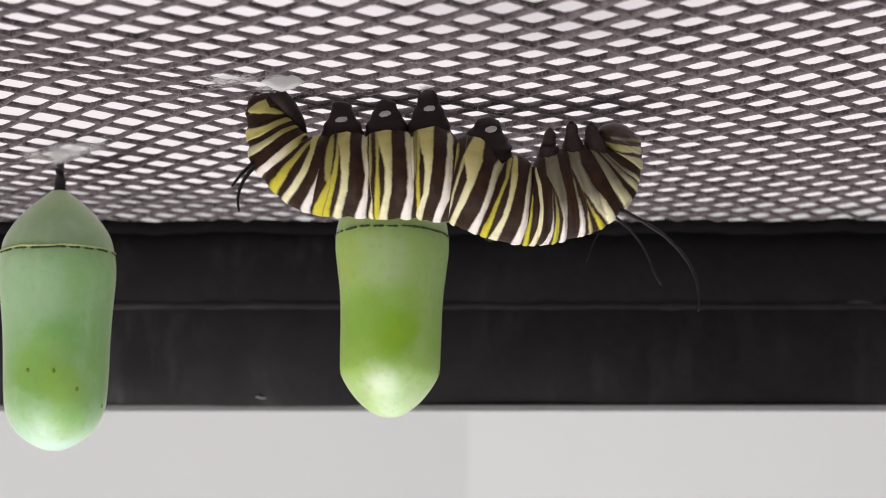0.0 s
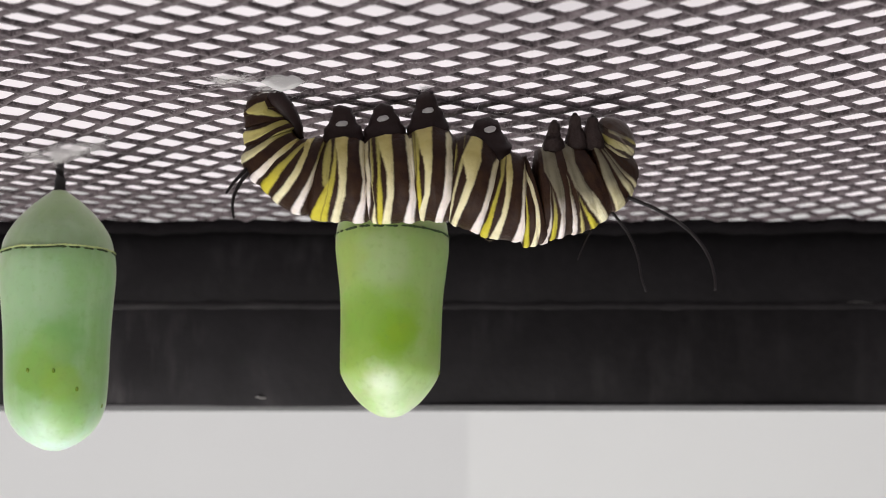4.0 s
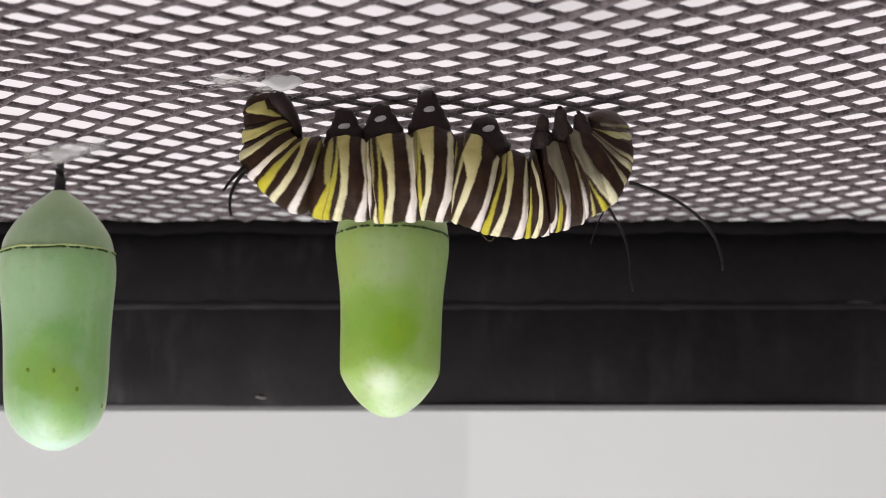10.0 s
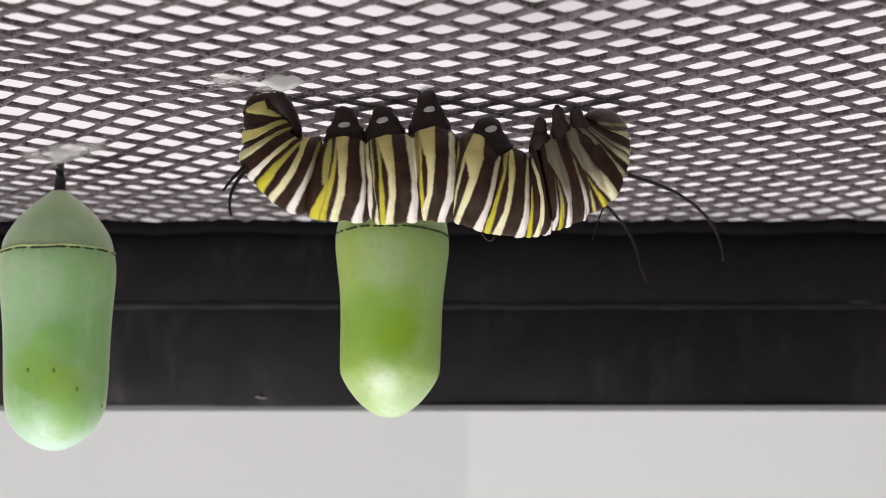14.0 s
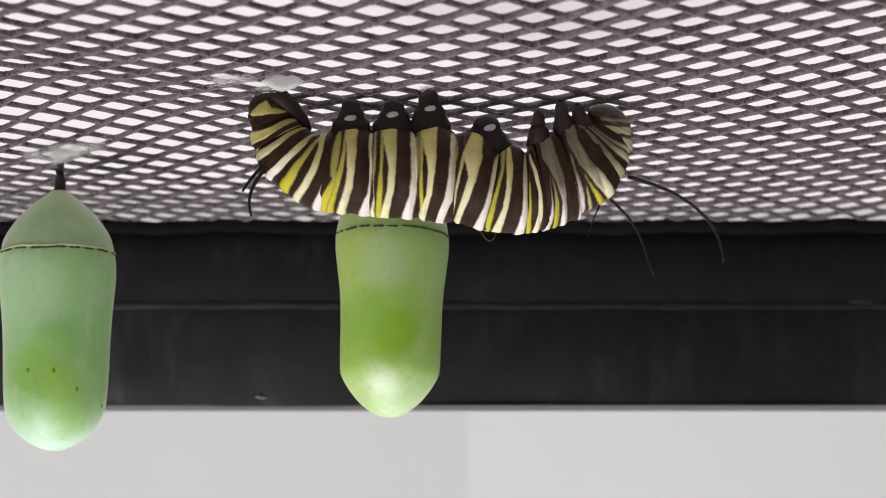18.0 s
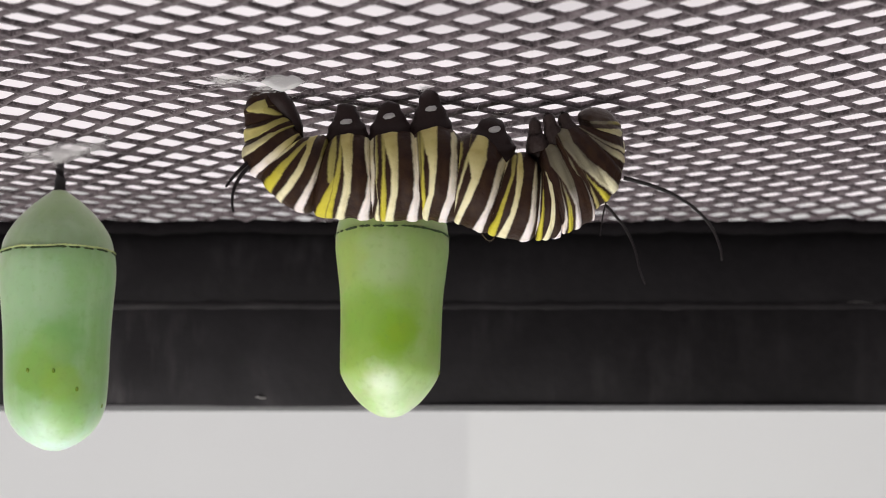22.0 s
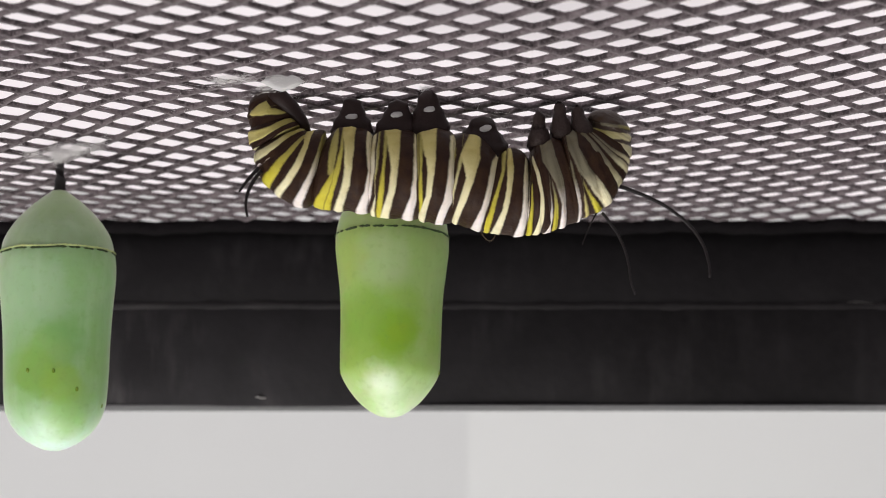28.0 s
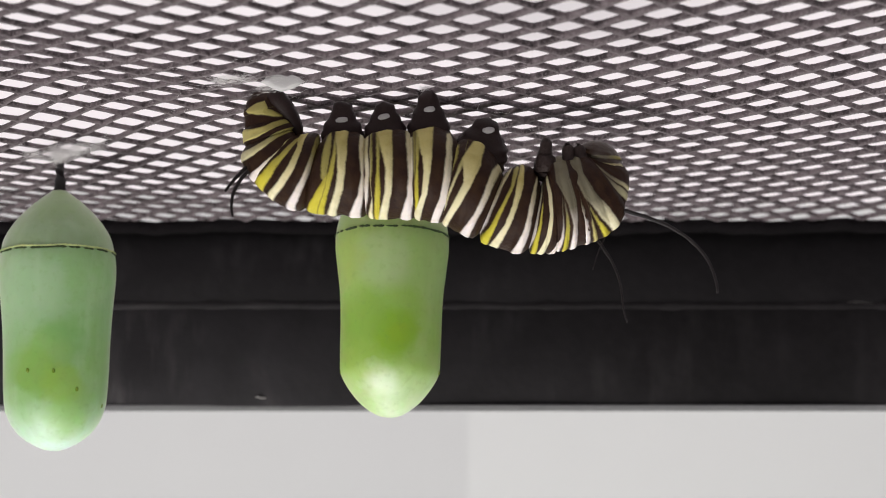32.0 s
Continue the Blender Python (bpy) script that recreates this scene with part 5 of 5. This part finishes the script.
    crawl(body[10], [
        (0, 11.22, 5.11, 0), (0.5, 11.17, 5.15, -0.5), (1, 11.13, 5.21, -0.8), (1.5, 11.14, 5.29, -1.1), (2, 11.19, 5.39, -1.5),
        (2.5, 11.22, 5.44, -1.9), (3, 11.2, 5.44, -1.7), (3.5, 11.12, 5.39, -0.4), (5.5, 10.77, 6.16, -3.8), (6, 10.77, 6.42, -4.9),
        (6.5, 10.75, 6.71, -5.9), (7, 10.74, 6.95, -6.5), (7.5, 10.71, 7.04, -6.6), (8, 10.71, 6.86, -5.6), (8.5, 10.81, 6.47, -3.3),
        (9, 11.02, 6.26, -2), (9.5, 11.26, 6.27, -2.1), (10, 11.43, 6.24, -2.2), (10.5, 11.52, 6.18, -2.3), (11, 11.58, 6.16, -2.8),
        (11.5, 11.65, 6.14, -3.3), (12, 11.69, 6.14, -3.6), (12.5, 11.71, 6.14, -3.9), (13, 11.7, 6.18, -4.1), (13.5, 11.62, 6.3, -4.3),
        (14, 11.43, 6.51, -4.6), (14.5, 11.22, 6.81, -5.4), (16.5, 10.79, 6.71, -3.7), (17, 10.74, 6.6, -3.4), (17.5, 10.81, 6.58, -3.6),
        (18, 10.97, 6.68, -4.3), (18.5, 11.09, 6.77, -5.1), (19, 11.19, 6.92, -6.8), (19.5, 11.35, 7.13, -9.4), (20, 11.49, 7.21, -11.4),
        (20.5, 11.53, 7.11, -12.1), (21, 11.54, 6.96, -11.9), (21.5, 11.63, 6.69, -10.8), (22, 11.83, 6.31, -11.1), (22.5, 12, 6.08, -13.9),
        (23, 12.07, 5.99, -14.9), (23.5, 12.11, 5.87, -11.2), (24, 12.02, 5.79, -6), (24.5, 11.79, 5.83, -3), (25, 11.54, 5.93, -1.8),
        (25.5, 11.33, 6.04, -0.8), (27.5, 10.93, 6.41, -2.6), (28, 10.94, 6.41, -3.6), (28.5, 11.06, 6.25, -4.9), (29, 11.37, 5.91, -6.8),
        (29.5, 11.77, 5.59, -9.1), (30, 12.01, 5.38, -9.9), (30.5, 12.08, 5.2, -8.5), (31, 12.12, 5.07, -6.4), (31.5, 12.14, 4.89, -4.2),
        (32, 12.1, 4.48, -1.1),
    ])
    crawl(body[11], [
        (0, 13.91, 6, 0), (0.5, 13.8, 6.07, -0.7), (1, 13.69, 6.14, -1.3), (1.5, 13.6, 6.2, -1.7), (2, 13.5, 6.23, -1.9),
        (2.5, 13.42, 6.2, -0.8), (3, 13.38, 6.12, 0.8), (3.5, 13.3, 6.02, 2.2), (5.5, 13.45, 7.28, -1.5), (6, 13.6, 7.79, -1.4),
        (6.5, 13.68, 8.27, -1.8), (7, 13.7, 8.58, -2.1), (7.5, 13.7, 8.65, -1.7), (8, 13.7, 8.42, -0.6), (8.5, 13.76, 7.96, 0.9),
        (9, 13.87, 7.68, 0.8), (9.5, 13.97, 7.67, -0.8), (10, 14.07, 7.68, -1.9), (10.5, 14.11, 7.66, -2.6), (11, 14.12, 7.63, -3.7),
        (11.5, 14.14, 7.62, -4.5), (12, 14.18, 7.61, -4.8), (12.5, 14.2, 7.61, -5), (13, 14.17, 7.65, -5.3), (13.5, 14.07, 7.79, -5.1),
        (14, 13.91, 8.02, -4.4), (14.5, 13.7, 8.33, -4), (16.5, 13.44, 8.37, -3.5), (17, 13.46, 8.27, -3.4), (17.5, 13.53, 8.23, -3.2),
        (18, 13.67, 8.29, -2.9), (18.5, 13.75, 8.37, -3), (19, 13.74, 8.55, -4.5), (19.5, 13.67, 8.88, -7.4), (20, 13.59, 9.12, -10.5),
        (20.5, 13.55, 9.08, -11.8), (21, 13.54, 8.91, -11.4), (21.5, 13.54, 8.65, -11.2), (22, 13.52, 8.34, -13.2), (22.5, 13.51, 8.15, -16.6),
        (23, 13.62, 7.96, -17.6), (23.5, 13.87, 7.53, -13.4), (24, 14.1, 7.13, -6.5), (24.5, 14.11, 7.03, -1.7), (25, 13.99, 7.09, 0.6),
        (25.5, 13.86, 7.18, 2.1), (27.5, 13.62, 7.57, 1.3), (28, 13.63, 7.58, 0.8), (28.5, 13.62, 7.5, -1.1), (29, 13.66, 7.33, -4.8),
        (29.5, 13.76, 7.13, -9.4), (30, 13.9, 6.89, -11.6), (30.5, 14.05, 6.55, -9.7), (31, 14.17, 6.19, -6.4), (31.5, 14.19, 5.81, -4.5),
        (32, 14.14, 5.31, -2.9),
    ])
    crawl(body[12], [
        (0, 16, 7.47, 0), (0.5, 15.88, 7.51, -0.5), (1, 15.77, 7.54, -1), (1.5, 15.79, 7.56, -0.6), (2, 15.8, 7.56, -0.1),
        (2.5, 15.86, 7.45, 3), (3, 15.92, 7.25, 6.5), (3.5, 15.9, 7.2, 11), (5.5, 16, 9.05, 4.5), (6, 16.03, 9.6, 1.4),
        (6.5, 15.69, 10.08, -0.5), (7, 15.34, 10.46, -2.4), (7.5, 15.21, 10.34, -2.9), (8, 15.08, 10.07, -2.8), (8.5, 15.14, 9.62, -1.3),
        (9, 15.2, 9.26, -0.3), (9.5, 15.28, 9.21, -1.6), (10, 15.36, 9.19, -3.1), (10.5, 15.32, 9.24, -4.6), (11, 15.29, 9.29, -6.3),
        (11.5, 15.29, 9.32, -7.4), (12, 15.29, 9.35, -8.3), (12.5, 15.3, 9.38, -8.6), (13, 15.3, 9.41, -8.5), (13.5, 15.16, 9.59, -7.2),
        (14, 15.02, 9.77, -5.8), (14.5, 14.98, 9.8, -4.7), (16.5, 14.8, 9.79, -3.8), (17, 14.76, 9.81, -3.7), (17.5, 14.88, 9.88, -4.5),
        (18, 15.01, 9.97, -5.4), (18.5, 15, 10.11, -5.8), (19, 15, 10.27, -6.4), (19.5, 14.81, 10.5, -8.6), (20, 14.62, 10.69, -10.5),
        (20.5, 14.58, 10.56, -10.5), (21, 14.54, 10.37, -10.3), (21.5, 14.48, 10.04, -10.6), (22, 14.43, 9.74, -11.4), (22.5, 14.44, 9.7, -13.7),
        (23, 14.45, 9.61, -15), (23.5, 14.92, 9.07, -8.8), (24, 15.39, 8.54, -2.3), (24.5, 15.41, 8.55, 0.1), (25, 15.42, 8.67, 1.4),
        (25.5, 15.36, 8.79, 1.1), (27.5, 15.1, 9.14, -0.3), (28, 15.04, 9.19, -0.8), (28.5, 14.93, 9.02, -3.2), (29, 14.82, 8.84, -5.9),
        (29.5, 14.73, 8.68, -9), (30, 14.63, 8.5, -11.6), (30.5, 14.76, 8.11, -9.7), (31, 14.88, 7.65, -7.3), (31.5, 14.92, 7.15, -4.7),
        (32, 14.96, 6.63, -2),
    ])
    crawl(body[13], [
        (0, 16.61, 9.8, 0), (0.5, 16.56, 9.93, -0.2), (1, 16.52, 10.06, -0.4), (1.5, 16.42, 10.16, -0.4), (2, 16.33, 10.26, -0.4),
        (2.5, 16.32, 10.3, 4), (3, 16.25, 10.12, 11), (3.5, 16.15, 9.98, 18), (5.5, 16.5, 11.2, 5), (6, 16.57, 11.52, 0.3),
        (6.5, 16.29, 12.06, -0.8), (7, 16.01, 12.56, -2), (7.5, 15.94, 12.29, -1.4), (8, 15.86, 11.95, -0.9), (8.5, 15.79, 11.59, -0.5),
        (9, 15.72, 11.26, 0), (9.5, 15.68, 11.15, -1), (10, 15.63, 11.06, -2), (10.5, 15.55, 11.13, -3.1), (11, 15.48, 11.21, -4.2),
        (11.5, 15.5, 11.19, -4.3), (12, 15.53, 11.16, -4.4), (12.5, 15.55, 11.14, -4.5), (13, 15.57, 11.12, -4.6), (13.5, 15.48, 11.15, -3.4),
        (14, 15.38, 11.17, -2.3), (14.5, 15.36, 11.24, -2.1), (16.5, 15.26, 11.41, -1.4), (17, 15.23, 11.47, -1.2), (17.5, 15.43, 11.5, -1.3),
        (18, 15.62, 11.55, -1.4), (18.5, 15.6, 11.64, -1.4), (19, 15.58, 11.75, -1.3), (19.5, 15.32, 12.05, -3.5), (20, 15.05, 12.32, -5.8),
        (20.5, 15.01, 12.09, -5.6), (21, 14.96, 11.84, -5.4), (21.5, 14.85, 11.57, -5.7), (22, 14.73, 11.31, -6), (22.5, 14.79, 11.19, -6.6),
        (23, 14.85, 11.05, -7.2), (23.5, 15.22, 10.89, -5.3), (24, 15.59, 10.73, -3.5), (24.5, 15.64, 10.75, -1.9), (25, 15.7, 10.82, -0.4),
        (25.5, 15.69, 10.87, -0.2), (27.5, 15.64, 11.02, 0.8), (28, 15.63, 11.04, 1.1), (28.5, 15.44, 10.81, -0.1), (29, 15.25, 10.57, -1.4),
        (29.5, 15.2, 10.34, -2.8), (30, 15.14, 10.1, -4.1), (30.5, 15.06, 9.8, -4.7), (31, 14.98, 9.47, -5.3), (31.5, 14.9, 8.82, -4.6),
        (32, 14.83, 8.17, -3.9),
    ])
    crawl(feeler_near, [
        (0, 16.3, 3.63, 52.6), (1, 16.75, 4.2, 50.4), (2, 16.85, 4.55, 47.8), (3, 17.1, 4.68, 46.4),
        (6, 16.55, 6.05, 48.0), (7, 16.8, 7.16, 43.7), (8, 17, 7.16, 43.4), (9, 16.79, 6.11, 45.2),
        (10, 17.16, 6.11, 43.4), (11, 17.16, 6.26, 41.9), (13, 17.32, 6.42, 40.2), (14, 17, 6.79, 42.0),
        (17, 16.63, 6.42, 42.6), (18, 17, 6.63, 41.9), (19, 17, 6.89, 39.4), (20, 16.68, 8, 30.0),
        (21, 16.79, 7.53, 38.3), (22, 16.63, 6.53, 40), (23, 16.68, 6.89, 32.3), (24, 16.7, 5, 46.2),
        (25, 16.45, 5.0, 46.9), (28, 16.25, 5.75, 45.3), (29, 16.5, 5.8, 42), (30, 17, 5.89, 34.4),
        (31, 16.7, 4.85, 43), (32, 16.3, 3.62, 40.6),
    ])
    crawl(feeler_far, [
        (0, 15.84, 3.32, 56.7), (1, 16.63, 3.74, 53.7), (2, 15.84, 3.63, 58.1), (3, 15.58, 3.21, 72.5),
        (6, 16.63, 5.58, 55.4), (7, 16.63, 6.42, 55), (8, 16.26, 5.53, 57.8), (9, 15.74, 3.84, 71.4),
        (10, 15.53, 3.95, 75.1), (11, 15.37, 3.74, 68.3), (13, 15.89, 3.95, 70.6), (14, 15.37, 4.11, 64.1),
        (17, 15, 4.26, 61.7), (18, 15.79, 4.68, 61.9), (19, 15.74, 5.05, 60.3), (20, 15.89, 6.11, 53.3),
        (21, 15.89, 5.53, 53.6), (22, 15.37, 4.11, 65.4), (23, 16.21, 5.53, 49.7), (24, 15.53, 2.68, 81.8),
        (25, 15, 2.68, 76.1), (28, 15, 3.42, 69.9), (29, 15.53, 3.74, 65.7), (30, 16.11, 4.26, 50.2),
        (31, 16, 2.68, 58.7), (32, 14.53, 0.84, 71.8),
    ])
    # how the feet and legs give under the body while they hold the silk
    for k, rows in (
        (4, [
            (0, 0, 0), (1, 0.1, 0.06), (2, 0.06, 0.05), (3, 0.08, 0.07), (3.5, 0.17, 0.07), (5.5, 0.45, -0.07), (6, 0.33, -0.09),
            (7, 0.25, -0.03), (8, 0.1, -0.13), (9, 0.25, -0.22), (10, 0.32, -0.31), (11, 0.25, -0.28), (12, 0.18, -0.28), (13, 0.37, -0.13),
            (14, 0.39, -0.1), (14.5, 0.23, -0.19), (16.5, 0.2, -0.18), (17, 0.24, -0.17), (18, 0.08, -0.15), (19, 0.03, -0.08), (20, 0.11, -0.03),
            (21, 0.21, -0.01), (22, 0.19, -0.05), (23, 0.24, -0.14), (24, 0.25, -0.17), (25, 0.36, -0.16), (25.5, 0.41, -0.19), (27.5, 0.47, -0.25),
            (28, 0.39, -0.21), (29, 0.31, -0.2), (30, 0.27, -0.19), (31, 0.22, -0.19), (32, 0.17, -0.16),
        ]),
        (5, [
            (0, 0, 0), (1, 0.03, -0.11), (2, -0.03, -0.13), (3, -0.14, -0.06), (3.5, -0.18, -0.04), (5.5, -0.05, 0.05), (6, -0.04, 0),
            (7, -0.15, 0.02), (8, -0.35, 0.04), (9, -0.37, -0.03), (10, -0.4, -0.07), (11, -0.46, -0.2), (12, -0.48, -0.23), (13, -0.41, -0.22),
            (14, -0.17, -0.12), (14.5, -0.19, -0.08), (16.5, -0.05, -0.1), (17, 0.07, -0.15), (18, 0.08, -0.18), (19, 0.02, -0.1), (20, -0.03, 0),
            (21, -0.09, 0), (22, -0.18, -0.03), (23, -0.18, 0.03), (24, -0.29, 0.06), (25, -0.25, -0.03), (25.5, -0.24, -0.04), (27.5, -0.05, -0.12),
            (28, 0.04, -0.13), (29, 0.03, -0.03), (30, -0.11, -0.16), (31, -0.12, -0.24), (32, -0.2, -0.27),
        ]),
        (6, [
            (0, 0, 0), (1, 0.05, -0.04), (2, 0.08, -0.05), (3, 0.08, -0.1), (3.5, 0.13, -0.12), (5.5, 0.11, -0.17), (6, 0.13, -0.12),
            (7, 0.16, -0.08), (8, 0.15, -0.05), (9, 0.07, -0.1), (10, 0.06, -0.06), (11, 0.06, -0.08), (12, 0, -0.1), (13, 0.01, -0.08),
            (14, -0.02, -0.05), (14.5, -0.07, 0), (16.5, -0.16, 0), (17, -0.17, 0.01), (18, -0.23, 0.07), (19, -0.18, 0.1), (20, -0.1, 0.05),
            (21, -0.17, 0.03), (22, -0.11, 0.01), (23, -0.09, -0.05), (24, 0.02, -0.12), (25, -0.02, -0.08), (25.5, -0.04, -0.03), (27.5, -0.33, 0.24),
            (28, -0.28, 0.13), (29, -0.16, -0.01), (30, -0.18, 0), (31, -0.17, 0), (32, 0.03, -0.04),
        ]),
        (7, [
            (0, 0, 0), (1, -0.02, 0), (2, 0.05, -0.05), (3, 0.12, -0.09), (3.5, 0.14, -0.09), (5.5, 0.34, -0.31), (6, 0.35, -0.4),
            (7, 0.33, -0.62), (8, 0.27, -0.55), (9, 0.24, -0.31), (10, 0.05, -0.25), (11, -0.02, -0.18), (12, 0.02, -0.15), (13, 0.01, -0.16),
            (14, 0.09, -0.29), (14.5, 0.16, -0.35), (16.5, -0.05, -0.3), (17, 0.02, -0.32), (18, 0.14, -0.3), (19, 0.13, -0.35), (20, 0.07, -0.35),
            (21, 0.07, -0.28), (22, 0, -0.18), (23, -0.13, -0.01), (24, -0.17, 0.05), (25, -0.03, -0.03), (25.5, 0.04, -0.17), (27.5, -0.06, -0.31),
            (28, -0.06, -0.23), (29, -0.08, -0.02), (30, -0.19, 0.11), (31, -0.3, 0.18), (32, -0.39, 0.33),
        ]),
        (10, [
            (0, 0.00, -0.05), (1, 0.23, -0.03), (2, 0.25, 0.17), (3, 0.63, 0.22), (3.5, 0.67, 0.31), (6, 0.85, 0.44), (7, 0.55, 0.60), (8, 0.05, 0.61),
            (9, 0.16, 0.26), (10, -0.65, 0.21), (11, -0.91, -0.04), (12, -0.83, 0.01), (13, -0.69, -0.07), (14, -0.69, -0.17), (17, -0.51, 0.31),
            (18, -0.38, 0.26), (19, -0.17, 0.36), (20, -0.53, 0.28), (21, -0.60, 0.68), (22, -0.95, 0.30), (23, -0.67, 0.42), (24, -0.45, 0.38),
            (25, -0.59, 0.24), (25.5, -0.38, 0.78), (27.5, -0.47, 0.37), (28, -0.37, 0.35), (28.5, -0.45, 0.45), (29, -0.71, 0.01), (29.5, -0.66, -0.26),
            (30, -0.44, 0.12), (30.5, -0.45, -0.30), (31, -0.55, 0.02), (32, -1.13, -0.21),
        ]),
        (11, [
            (0, 0.09, 0.04), (1, 0.39, 0.05), (2, 0.74, -0.09), (3, 0.90, 0.53), (3.5, 0.88, 0.61), (6, 0.40, 0.50), (7, -0.26, 0.39), (8, -0.63, 0.28),
            (9, -0.84, -0.21), (10, -0.94, -0.17), (11, -1.03, -0.16), (12, -1.01, -0.44), (13, -0.95, -0.41), (14, -0.81, -0.26), (17, -0.49, -0.06),
            (18, -0.39, -0.11), (19, -0.55, 0.09), (20, -0.65, -0.05), (21, -0.65, -0.42), (22, -0.70, -0.67), (23, -0.72, -0.60), (24, -0.32, -0.57),
            (25, -0.20, -0.18), (25.5, -0.44, -0.07), (27.5, -0.65, 0.09), (28, -0.82, 0.26), (28.5, -0.61, 0.28), (29, -0.68, -0.24), (29.5, -0.38, -0.34),
            (30, -0.40, -0.65), (30.5, -0.62, -0.76), (31, -0.42, -1.26), (32, -0.28, -1.14),
        ]),
        (12, [
            (0, 0.38, -0.06), (1, 0.69, 0.01), (2, 0.01, 0.06), (3, -0.27, 0.59), (3.5, -0.26, 0.41), (6, -0.12, -0.10), (7, 0.09, -0.52), (8, 0.29, -0.22),
            (9, 0.10, -0.47), (10, 0.06, -0.63), (11, 0.04, -0.77), (12, 0.21, -0.75), (13, 0.19, -0.85), (14, 0.19, -0.61), (17, 0.28, -0.55),
            (18, 0.40, -0.53), (19, 0.01, -0.37), (20, -0.09, -0.60), (21, 0.01, -0.41), (22, -0.08, -0.70), (23, -0.29, -0.44), (24, 0.24, -0.55),
            (25, 0.08, -0.38), (25.5, 0.16, -0.38), (27.5, 0.09, -0.14), (28, 0.08, -0.11), (28.5, 0.27, 0.11), (29, 0.09, -0.51), (29.5, 0.28, -0.47),
            (30, 0.07, -0.47), (30.5, 0.08, -0.73), (31, 0.22, -1.10), (32, 0.34, -1.08),
        ]),
    ):
        for ob in feet[k]:
            walk(ob, [(t, Matrix.Translation(Vector((x, 0, z)) * MM)) for t, x, z in rows])


motions()
